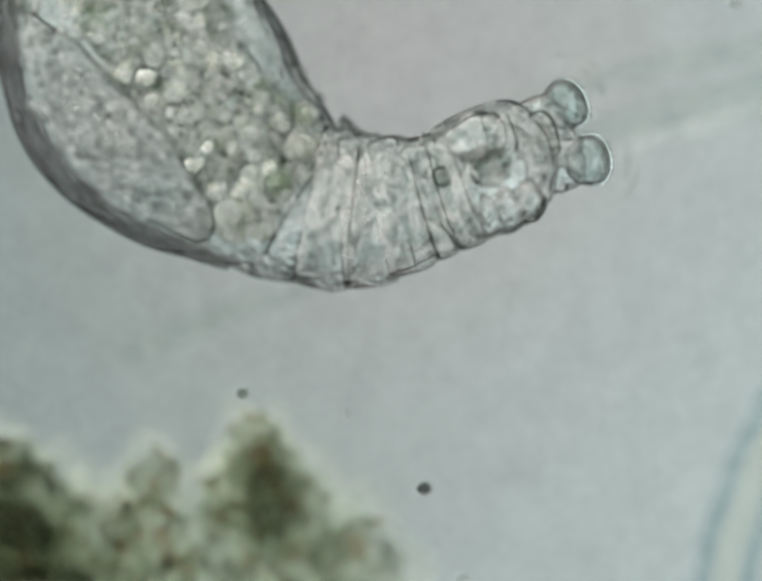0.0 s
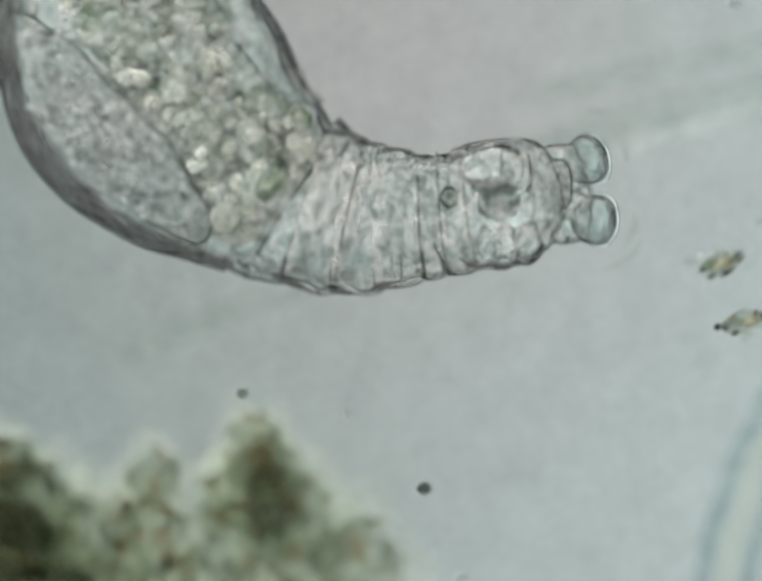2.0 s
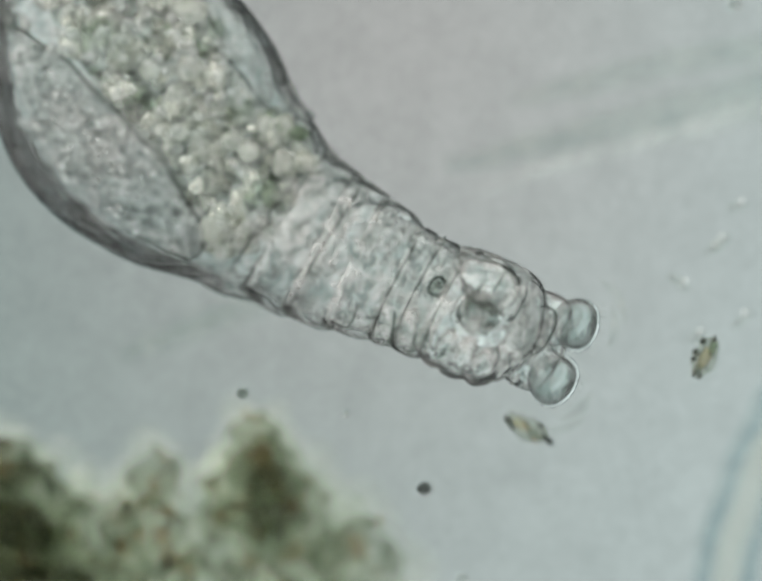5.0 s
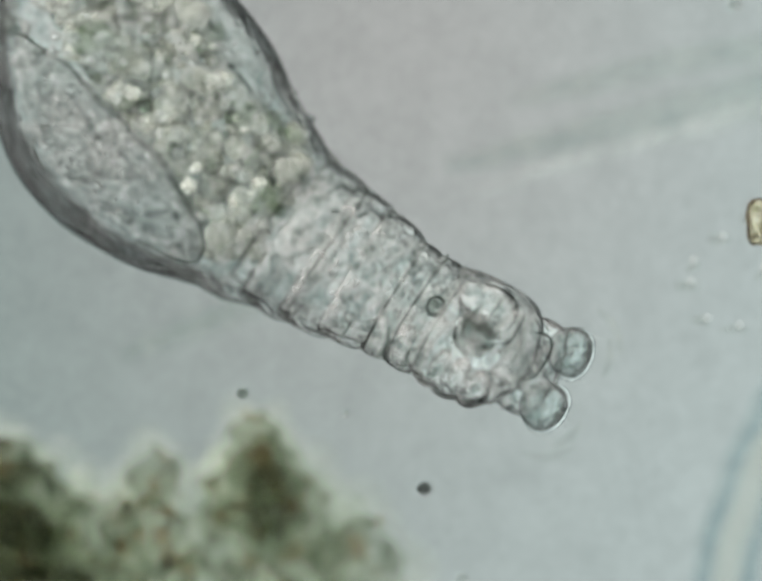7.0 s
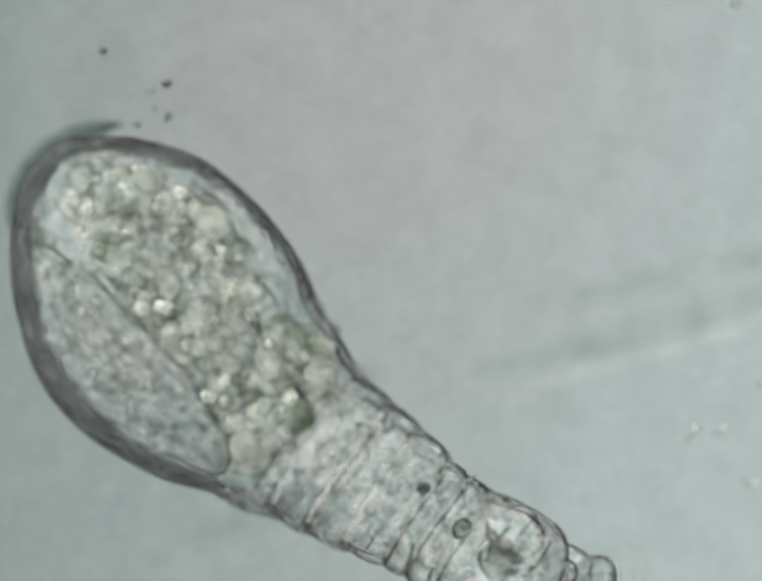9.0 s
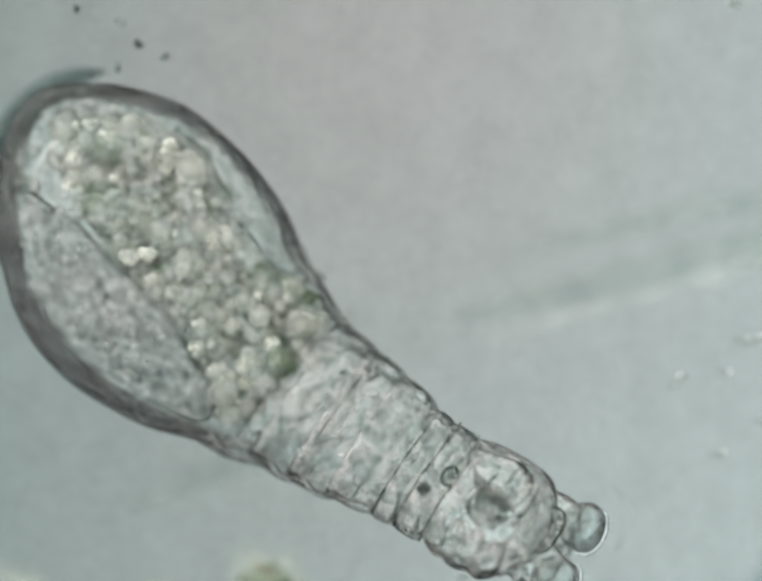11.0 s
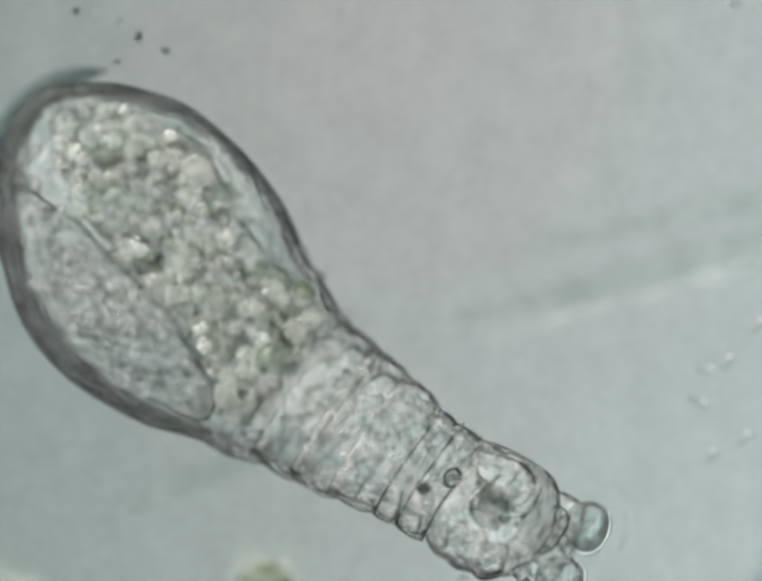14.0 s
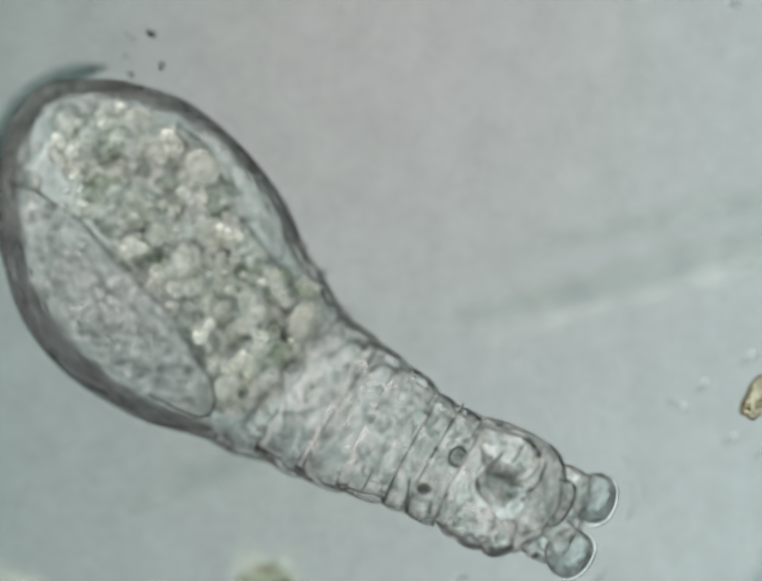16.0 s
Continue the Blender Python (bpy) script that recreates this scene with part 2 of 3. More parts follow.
def blend(rows, t):
    """The values of a table of (seconds, ...) rows at t, smoothly between them."""
    if t <= rows[0][0]:
        return rows[0][1:]
    for a, b in zip(rows, rows[1:]):
        if t <= b[0]:
            f = (t - a[0]) / (b[0] - a[0])
            return tuple(p + (q - p) * f for p, q in zip(a[1:], b[1:]))
    return rows[-1][1:]


# ---- how things move: the stage under the lens, and the animal's neck upon it ----
# stage: seconds, x, y in micrometres
SPINE = [
    (0, -20.1, 28.5, -25, 44.9, 41, 20),
    (0.5, -19.8, 30, -24, 47.3, 44.7, 22),
    (1, -19.8, 29.7, -22, 49.1, 39.9, 17),
    (1.5, -20.1, 29.7, -24, 49.1, 38.6, 16),
    (2, -22.1, 27.8, -27, 47.9, 27.6, 5),
    (2.5, -23.7, 27, -29, 48.1, 24.8, 2),
    (3, -25.1, 25.2, -30, 47.8, 15.1, -4),
    (3.5, -29.4, 23.2, -33, 41, -3.8, -18),
    (4, -29.1, 21.4, -34, 40.2, -8.6, -21),
    (4.2, -29.1, 21, -34, 39.8, -10.7, -22),
    (5.2, -29.1, 22.2, -34, 40.4, -13.8, -26),
    (6.3, -28.8, 21.9, -34, 40.7, -15.8, -28),
    (6.5, -28.8, 21.9, -34, 40.5, -15, -28),
    (7, -28.8, 20.4, -35, 38.6, -20.6, -29),
    (7.5, -29.4, 18.6, -35, 36, -26.2, -30),
    (8, -30, 19.2, -35, 35.1, -26, -30),
    (8.4, -29.8, 19.8, -35, 35.7, -24.4, -30),
    (9, -30, 18.3, -35, 37.7, -26.5, -31),
    (10.2, -30, 17.7, -35, 38.9, -27.6, -31),
    (11.5, -29.7, 17.4, -35, 39.5, -27, -31),
    (12, -29.7, 17.1, -35, 39.2, -28, -31),
    (12.5, -29.7, 16.8, -35, 37.7, -32.2, -32),
    (13, -29.7, 16.5, -35, 36, -33.6, -33),
    (13.5, -29.2, 17.4, -35, 38.7, -29.7, -31),
    (14, -29.1, 18, -35, 40.3, -27.3, -30),
    (14.5, -28.5, 18.3, -35, 42.9, -26.1, -29),
    (15, -28.5, 17.7, -35, 42.8, -27.6, -30),
    (15.5, -28.5, 18.3, -35, 41.9, -24, -28),
    (16, -28.5, 19.2, -35, 42.6, -19.6, -27),
]
STAGE = [
    (0, 0.0, 0.0),
    (8.4, 0.0, 0.0),
    (8.5, 3.9, -29.25),
    (8.6, 9.0, -60.45),
    (8.7, 9.3, -63.3),
    (8.9, 9.0, -63.6),
    (9.0, 8.4, -63.0),
    (9.1, 7.2, -59.55),
    (9.2, 5.25, -55.5),
    (9.5, 3.75, -48.0),
    (10.2, 3.3, -46.2),
    (16, 3.3, -46.2),
]
DRIFT_A = [
    (0, 128.4, 32.7, 0),
    (0.45, 122.4, 17.7, 10),
    (0.6, 111.9, 7.9, 20),
    (0.75, 116.4, 1.2, 30),
    (0.95, 122.4, -0.3, 40),
    (16, 137.4, -0.3, 40),
]
DRIFT_B = [
    (0, 128.4, 25.2, 0),
    (1.0, 119.4, 22.2, 0),
    (1.1, 116.7, 21.0, 0),
    (1.5, 114.6, 19.2, 10),
    (1.7, 112.5, 17.1, 20),
    (1.9, 108.9, 13.5, 30),
    (2.1, 98.7, 5.1, 20),
    (2.3, 91.2, 9.3, 60),
    (2.5, 86.0, 9.3, 90),
    (2.7, 74.2, 11.1, 110),
    (2.9, 69.9, 4.2, 140),
    (3.1, 72.9, -2.5, 170),
    (3.3, 75.9, -6.3, 200),
    (3.5, 87.1, -7.0, 250),
    (3.6, 89.0, -15.3, 255),
    (3.8, 90.6, -16.5, 258),
    (4.2, 87.9, -17.1, 245),
    (5.2, 104.4, -21.3, 250),
    (6.3, 128.4, -24.3, 250),
    (16, 137.4, -24.3, 250),
]
DRIFT_C = [
    (0, 134.4, 5.7, 0),
    (1.0, 120.9, 1.2, 0),
    (1.5, 116.1, -1.5, 0),
    (1.7, 114.5, -4.0, 10),
    (1.9, 113.1, -6.9, 15),
    (2.1, 109.2, -11.5, 5),
    (2.3, 102.9, -7.9, -5),
    (2.5, 96.5, -4.8, -10),
    (2.7, 83.1, -2.7, 10),
    (2.9, 63.1, -7.6, 40),
    (3.1, 54.9, -8.5, 70),
    (3.3, 48.9, -6.3, 100),
    (3.6, 38.4, -4.8, 130),
    (4.2, 32.4, -9.3, 150),
    (5.2, 50.4, -52.8, 150),
    (6.3, 77.4, -99.3, 160),
    (16, 77.4, -120.3, 160),
]
DRIFT_AMBER = [
    (0, 134.4, 14.7, 0),
    (5, 125.4, 20.7, 0),
    (6.3, 115.3, 21.9, 0),
    (6.9, 115.8, 21.4, -5),
    (7.3, 116.7, 20.4, -5),
    (7.6, 120.1, 19.2, 0),
    (9, 131.4, -15.3, 0),
    (14, 131.4, -30.3, 0),
    (15.7, 120.9, -34.8, -30),
    (16, 115.6, -32.5, -35),
]

STAGE_TIMES = [r[0] for r in STAGE]


def stage(t):
    return blend(STAGE, t)


# ---- the microscope and the slide ----
Z_MID = 47.0   # height of the animal's axis over the slide

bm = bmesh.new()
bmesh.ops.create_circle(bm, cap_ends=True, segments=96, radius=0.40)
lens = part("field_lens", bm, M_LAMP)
base = new("lamp_surround", None)
base.location = (0, 0, -5.25)
lens.parent, lens.location = base, (0, 0, 0.3)
# unseen black drum, added wide so that strongly bent rays land on dark
bm = bmesh.new()
bmesh.ops.create_cone(bm, cap_ends=True, segments=96, radius1=2.0, radius2=1.95, depth=0.28)
drum = part("drum", bm, M_BLACK, base)
drum.location = (0, 0, 0.14)
bm = bmesh.new()
for r, z in ((0.402, 0.02), (0.46, 0.02), (0.48, 0.0)):
    bmesh.ops.create_circle(bm, segments=96, radius=r, matrix=Matrix.Translation((0, 0, z)))
bm.verts.ensure_lookup_table()
for ring in range(2):
    for i in range(96):
        j = (i + 1) % 96
        a = ring * 96
        bm.faces.new((bm.verts[a + i], bm.verts[a + j], bm.verts[a + 96 + j], bm.verts[a + 96 + i]))
rim = part("lens_rim", bm, M_BLACK, base)
rim.location = (0, 0, 0.285)
tagged(base, "glowing round field lens in an added black surround", "lamp housing", kind="structure")

slide = part("glass_slide", slab(1.2, 0.9, -0.02, 0.0), M_SLIDE)
slide.visible_shadow = False
water = part("water", slab(1.0, 0.8, 0.001, 0.128, 0.001), M_WATER)
water.visible_shadow = False
tagged(water, "clear layer of pond water under a cover glass", "water", kind="structure")
tagged(slide, "clear glass slide carrying pond water", "glass slide", kind="structure")


# ---- the rotifer ----
rotifer = new("rotifer", None)
tagged(rotifer, "translucent grey-green rotifer with a swollen trunk full of granules", "rotifer")
TRUNK_HOME = (-29.0, 21.0)     # where the neck leaves the trunk
AXIS = -51.5                   # the trunk's long axis, degrees
NECK_PARTS = []                # (object, place along the neck or past it, sideways, height, turn)
random.seed(4)


def trunk_pose(x, y, z=0.0, turn=0.0):
    """A pose given along the trunk: x from its mouth end backwards is negative, y to its upper side."""
    return at(0, 0, Z_MID) @ pose(0, 0, 0, 0, 0, AXIS) @ at(x, y, z, turn)


def curve(stations):
    """A smooth function through (x, y) stations."""
    fine = [(x, y - 500) for x, y in smooth([(x, y + 500) for x, y in stations], 8)]
    return lambda x: blend(fine, x)[0]


# the trunk bulges to its lower side and swings back towards the neck; its front is open into the neck
trunk_bend = curve([(-121, -8.5), (-113, -10), (-96, -10.2), (-86, -10.4), (-71, -11.8), (-58, -12.2), (-43, -12), (-30, -11.6), (-18, -9.7), (-7, -6.6), (3, -4), (9, -2.5)])
TRUNK = [(-119, 0.1), (-118.4, 3.9), (-116.5, 9.2), (-111.5, 16.5), (-105.5, 23.8), (-96, 31.1), (-86, 36.9), (-71, 42.2), (-58, 43.7), (-43, 42.2), (-30, 38.4), (-18, 34.8), (-7, 30.1), (-1, 27.6), (3, 25.8)]
trunk = part("trunk", lathe(smooth(TRUNK, 8), 128, 1.0, 0.03, 1.2, 2.0, trunk_bend, None, (True, False)), M_TRUNK, rotifer, "clear rounded trunk with a dark-edged cuticle")
trunk.matrix_basis = trunk_pose(0, 0)
trunk.visible_shadow = False
CAVITY = [(-52 + (x + 52) * (0.925 if x < -52 else 1.0), max(0.1, r * 0.905 + max(0, x + 20) * 0.06)) for x, r in TRUNK]
cavity = part("body_cavity", lathe(smooth(CAVITY, 8), 128, 1.0, 0.05, 1.2, 2.0, lambda x: trunk_bend(x) + 1.7, None, (True, False)), M_CAVITY, rotifer, "clear fluid inside the trunk")
cavity.matrix_basis = trunk_pose(0, 0)
cavity.visible_shadow = False

gut_top = curve([(-112, -6), (-104, 4), (-92, 15), (-76, 21), (-62, 19), (-50, 16), (-34, 16), (-24, 20), (-12, 19.5), (-5, 12), (0, -8)])
gut_floor = curve([(-112, -8), (-104, -13), (-90, -18), (-76, -20), (-60, -20.5), (-40, -19), (-20, -21), (-9, -23.5), (-3, -21), (0, -10)])
gut_mid = lambda x: (gut_top(x) + gut_floor(x)) / 2
STOMACH = [(x, max(0.1, (gut_top(x) - gut_floor(x)) / 2)) for x in range(-111, 1, 3)]
stomach = part("stomach", lathe(STOMACH, 64, 0.75, 0.06, 2.5, 5.0, gut_mid), M_STOMACH, rotifer, "granular greenish stomach")
stomach.matrix_basis = trunk_pose(0, 0, 4)
gland_mid = curve([(-97, -29.5), (-80, -31.5), (-65, -33), (-52, -33), (-40, -31.8), (-25, -29.5), (-14, -28), (-8, -28)])
OVARY = [(-97, 0.1), (-95.5, 2.2), (-90, 5), (-80, 9), (-66, 12), (-52, 13.6), (-40, 13), (-28, 10.5), (-18, 7.5), (-12, 5), (-9, 2.5), (-8, 0.1)]
ovary = part("yolk_gland", lathe(smooth(OVARY, 5), 48, 1.5, 0.05, 2.0, 9.0, gland_mid), M_OVARY, rotifer, "finely grained grey yolk gland")
ovary.matrix_basis = trunk_pose(0, 0, 10)
# edge darkness of gut and gland is put in as tinted outline tubes
upper = [(x, gut_top(x) + 1.0 + 0.5 * math.sin(x * 0.25), 14) for x in range(-84, -26, 3)]
rim = part("gut_wall_edge", tube(upper, 0.7, 8, lambda f: 0.4 + 2.4 * f * (1 - f)), M_EDGE, rotifer, "dark edge of the gut wall")
rim.matrix_basis = trunk_pose(0, 0)
outline = [(x, gland_mid(x) + r + 0.4 * math.sin(x * 0.3), 12) for x, r in smooth(OVARY, 3)]
outline += [(x, gland_mid(x) - r, 12) for x, r in reversed(smooth(OVARY, 3)) if x > -26]
wall = part("gland_edge", tube(outline, 0.8, 8, lambda f: 0.45 + 0.75 * max(0, math.sin(math.pi * min(1, f / 0.8)))), M_EDGE, ovary, "dark edge of the yolk gland")
SAC = [(-33, 0.1), (-30, 2.2), (-20, 4.5), (-6, 5.5), (4, 4.5), (10, 2), (12, 0.1)]
sac = part("clear_sac", lathe(smooth(SAC, 4), 32, 2.0, 0.06, 2.0, 3.0), M_CLEAR, rotifer, "pale clear sac along the back")
sac.matrix_basis = trunk_pose(-48, 22.5, 6, -3)
# a dark blurred band along the trunk's rear, added as nested tinted tubes, deeper than the rest
roll = [(-98 - 18.5 * math.cos(q), -7 + 28 * math.sin(q), -38) for q in [-1.3 + 0.12 * i for i in range(19)]]
for k, thick in enumerate((5.6, 4.0, 2.4)):
    band_tube = part("rear_band", tube(roll, thick, 12, lambda f: 0.02 + 4.0 * f * (1 - f)), M_REAR_BAND, rotifer, "soft dark band added along the rear")
    band_tube.matrix_basis = trunk_pose(0, 0, -0.6 * k)
vent = part("vent", blob(5, 3.5, 4, 0.4, 1.5, 3.0, 3), M_MASTAX, rotifer, "small dark vent")
vent.matrix_basis = trunk_pose(-99, -28, 6)

for k in range(4):
    h = part("bristle", tube([(0, 0, 0), (2 + k * 0.3, 2.0, 0), (5.0, 3.2 + 0.4 * k, 0)], 0.16, 5, lambda f: 1 - 0.7 * f), M_LINE, rotifer)
    h.matrix_basis = trunk_pose(-10 + 2.4 * k, 22.5 - 0.8 * k, 0, 10 + 8 * k)

def grains(count, seed, place, small, large):
    """Many tiny cells in one mesh; place(rnd) gives a spot in micrometres."""
    rnd = random.Random(seed)
    one = blob(1, 1, 1, 0.25, 1.5, seed, 2)
    ball, sides = np.array([v.co for v in one.verts]), [[v.index for v in f.verts] for f in one.faces]
    one.free()
    points, faces = [], []
    for k in range(count):
        p, r, q = place(rnd), rnd.uniform(small, large), rnd.uniform(0, 6.28)
        c, d = math.cos(q), math.sin(q)
        v = ball * (r * rnd.uniform(0.8, 1.5), r, r * 0.8)
        v = np.stack((v[:, 0] * c - v[:, 1] * d, v[:, 0] * d + v[:, 1] * c, v[:, 2]), 1) + np.array(p) * UM
        faces += [[i + k * len(ball) for i in f] for f in sides]
        points += v.tolist()
    me = bpy.data.meshes.new("grains")
    me.from_pydata(points, [], faces)
    bm = bmesh.new()
    bm.from_mesh(me)
    bpy.data.meshes.remove(me)
    return bm


def yolk_spot(rnd):
    x = rnd.uniform(-92, -10)
    lim = blend(OVARY, x)[0] * 0.9
    return x, gland_mid(x) + rnd.uniform(-lim, lim), rnd.uniform(0.8, 1.4) * lim


def skin_spot(rnd):
    x = rnd.uniform(-112, 0)
    lim = blend(CAVITY, x)[0]
    q, d = rnd.choice((rnd.uniform(0.1, 0.9), rnd.uniform(0.15, 2.99))), lim * rnd.uniform(0.72, 0.92)
    return x, trunk_bend(x) + d * math.cos(q), d * math.sin(q)


yolk = tagged(part("yolk_grains", grains(620, 5, yolk_spot, 0.7, 1.6), M_YOLK, ovary, "tiny clear yolk grains"), kind="stuff")
body_cells = tagged(part("body_cells", grains(340, 7, skin_spot, 0.8, 2.2), M_YOLK, rotifer, "small clear body cells"), kind="stuff")
body_cells.matrix_basis = trunk_pose(0, 0)

# droplets and food in the stomach
DROPS = []
DROP_MESHES = []
for k, mat in enumerate((M_DROP, M_BRIGHT, M_GREEN, M_DROP)):
    bm = blob(1, 1, 1, (0.2, 0.7, 0.6, 0.45)[k], 1.5, 3.0 * k + 1, 3)
    me = bpy.data.meshes.new("granule")
    bm.to_mesh(me)
    bm.free()
    for p in me.polygons:
        p.use_smooth = True
    me.materials.append(mat)
    DROP_MESHES.append(me)
for k in range(300):
    x = random.uniform(-104, -1)
    mid, lim = gut_mid(x), (gut_top(x) - gut_floor(x)) / 2
    y, z = mid + random.uniform(-0.92, 0.92) * lim, random.uniform(0.0, 0.95) * lim + 6
    which = random.choice((0, 0, 0, 1, 1, 1, 2, 3, 3))
    size = random.choice((1.2, 1.5, 1.9, 2.3)) if which == 1 else random.choice((1.4, 1.8, 2.3, 2.8, 3.5, 4.6))
    g = new("granule", DROP_MESHES[which])
    g.parent = rotifer
    g.scale = (size * random.uniform(0.8, 1.25), size, size * random.uniform(0.7, 1.1))
    DROPS.append((g, x, y, z, random.uniform(0, 360)))

CELL_MESHES = []
for k in range(5):
    bm = blob(1, 1, 1, 0.45, 1.3, 5.0 * k + 2, 2)
    me = bpy.data.meshes.new("muscle_cell")
    bm.to_mesh(me)
    bm.free()
    for p in me.polygons:
        p.use_smooth = True
    me.materials.append(M_CELL)
    CELL_MESHES.append(me)


def cells(owner, count, half, radius):
    """Lumps of muscle and gland inside a ring of the neck, long across it."""
    for k in range(count):
        c = new("muscle_cell", random.choice(CELL_MESHES))
        c.parent = owner
        a, d = random.uniform(0, 6.28), radius * math.sqrt(random.random())
        c.matrix_basis = at(random.uniform(-half, half), d * math.cos(a), d * math.sin(a) * 0.7, random.uniform(-25, 25)) @ Matrix.Diagonal((random.uniform(0.7, 1.6), random.uniform(1.0, 3.2), random.uniform(0.8, 1.6), 1))


def wall_cells(owner, count, half, radius):
    """Small clear cells in the skin along both flanks."""
    for k in range(count):
        c = new("skin_cell", random.choice(CELL_MESHES))
        c.parent = owner
        a, d = random.choice((0, math.pi)) + random.uniform(-0.3, 0.5), radius * random.uniform(0.88, 0.95)
        c.matrix_basis = at(random.uniform(-half, half), d * math.cos(a), d * math.sin(a), random.uniform(-25, 25)) @ Matrix.Diagonal((random.uniform(1.2, 2.2), random.uniform(0.8, 1.3), 1.0, 1))


# the telescoping neck: barrel-shaped open segments, each slipping into the one behind it
def scallops(x, a):
    """Soft folds along the lower side."""
    return 1 + 0.06 * (abs(math.sin(math.pi * (x + 25) / 8.6)) ** 0.7 - 0.7) * max(0, -math.cos(a)) ** 2


SEGMENTS = [(0.0, 0.22, 25.6, 24.2), (0.155, 0.36, 24.0, 22.2), (0.31, 0.505, 22.2, 19.6), (0.49, 0.59, 18.7, 18.6), (0.58, 0.70, 18.1, 18.6)]
for k, (u0, u1, r0, r1) in enumerate(SEGMENTS):
    h = (u1 - u0) * 39 + 0.6
    prof = [(-h, r0 * 0.95), (-h + 0.9, r0 * 0.985), (-h * 0.5, r0 * 0.72 + r1 * 0.28 + 0.5), (0, (r0 + r1) / 2 + 0.7), (h * 0.5, r0 * 0.28 + r1 * 0.72 + 0.5), (h - 0.9, r1 * 0.985), (h, r1 * 0.95)]
    ring = part("neck_ring", lathe(smooth(prof, 8), 112, 1.0, 0.05, 3.2, 11.0 * k, None, None, (False, False)), M_COLLAR if k == 0 else M_NECK, rotifer)
    ring.visible_shadow = False
    NECK_PARTS.append((ring, (u0 + u1) / 2, 0, -0.8, 0, 0))
    inner = part("gullet_wall", lathe(smooth([(x * 0.99, r * 0.82) for x, r in prof], 8), 64, 1.0, 0.08, 3.5, 7.0 * k, None, None, (False, False)), M_CORE, ring)
    inner.visible_shadow = False
    cells(ring, int(8 + 46 * (u1 - u0) / 0.3), h * 0.85, min(r0, r1) * 0.9)
    wall_cells(ring, int(3 + 34 * (u1 - u0)), h * 0.9, min(r0, r1))


for k in range(16):
    x = -30 + 27 * k / 15 + random.uniform(-1, 1)
    c = part("skin_fold", blob(random.uniform(1.6, 3.0), random.uniform(1.2, 2.2), 2.0, 0.5, 1.5, k * 1.7, 3), M_CELL, rotifer, "small knotted fold of skin")
    c.matrix_basis = trunk_pose(x, trunk_bend(x) + blend(TRUNK, x)[0] - random.uniform(0.5, 4.5), random.uniform(0, 9), random.uniform(-50, 50))
shoulder = part("shoulder", lathe(smooth([(-9, 29.4), (-3, 28.3), (0.5, 27.4), (5, 26.2), (10, 24.9), (11, 24)], 8), 112, 1.0, 0.03, 3.0, 3.3, curve([(-9, -3.6), (0.5, -2.9), (5, -1.6), (11, -0.2)]), None, (False, False)), M_COLLAR, rotifer)
shoulder.visible_shadow = False
NECK_PARTS.append((shoulder, 0.0, 0, 0, 0, "half"))


def hoop(radius, thick):
    """A thin ring round the neck's axis."""
    n = 40
    pts = [(0.5 * math.sin(5 * math.pi * i / n), radius * math.cos(2 * math.pi * i / n), radius * math.sin(2 * math.pi * i / n)) for i in range(n + 1)]
    bm = bmesh.new()
    rings = []
    for x, y, z in pts[:-1]:
        out = Vector((0, y, z)).normalized()
        rings.append([bm.verts.new((Vector((x, y, z)) + (out * math.cos(q) + Vector((1, 0, 0)) * math.sin(q)) * thick) * UM) for q in (0, 1.05, 2.1, 3.14, 4.19, 5.24)])
    for k in range(n):
        p, q = rings[k], rings[(k + 1) % n]
        for i in range(6):
            j = (i + 1) % 6
            bm.faces.new((p[i], p[j], q[j], q[i]))
    bmesh.ops.recalc_face_normals(bm, faces=bm.faces)
    return bm


# the shade of the folds is put in as thin dark rings
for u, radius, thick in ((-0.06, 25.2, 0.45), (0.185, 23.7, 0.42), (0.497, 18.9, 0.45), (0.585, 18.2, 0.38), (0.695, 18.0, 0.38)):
    fold = part("fold_shade_line", hoop(radius, thick), M_LINE, rotifer, "thin dark ring drawn at a fold")
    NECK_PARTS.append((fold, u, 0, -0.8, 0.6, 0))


def crease_line(radius, start, stop, thick, seed):
    """A short dark line for a crease on the neck's skin, from one angle round it to another."""
    n = 18
    pts = []
    for i in range(n + 1):
        q = start + (stop - start) * i / n
        r = radius * (1.01 + 0.02 * noise.noise(Vector((q * 2, seed, 0))))
        pts.append((4.0 * noise.noise(Vector((q * 0.8, seed, 5))) + 0.8 * noise.noise(Vector((q * 4, seed, 2))) - 2.0 * max(0, q - 2.2), r * math.cos(q), r * math.sin(q)))
    return tube(pts, thick, 6, lambda f: 0.25 + 2.8 * f * (1 - f))


# darkness in the skin's creases, drawn as tinted tubes on the surface
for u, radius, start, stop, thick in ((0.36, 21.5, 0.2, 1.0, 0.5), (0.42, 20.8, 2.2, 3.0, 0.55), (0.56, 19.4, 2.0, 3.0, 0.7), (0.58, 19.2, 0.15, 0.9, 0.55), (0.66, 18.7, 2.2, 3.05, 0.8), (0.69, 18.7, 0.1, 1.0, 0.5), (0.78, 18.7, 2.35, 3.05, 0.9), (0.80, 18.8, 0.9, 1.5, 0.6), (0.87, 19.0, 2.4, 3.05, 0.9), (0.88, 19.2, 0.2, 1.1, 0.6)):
    crease = part("crease_line", crease_line(radius, start, stop, thick, u * 40), M_CREASE, rotifer, "short dark line drawn along a skin crease")
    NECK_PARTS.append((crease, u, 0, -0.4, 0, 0))
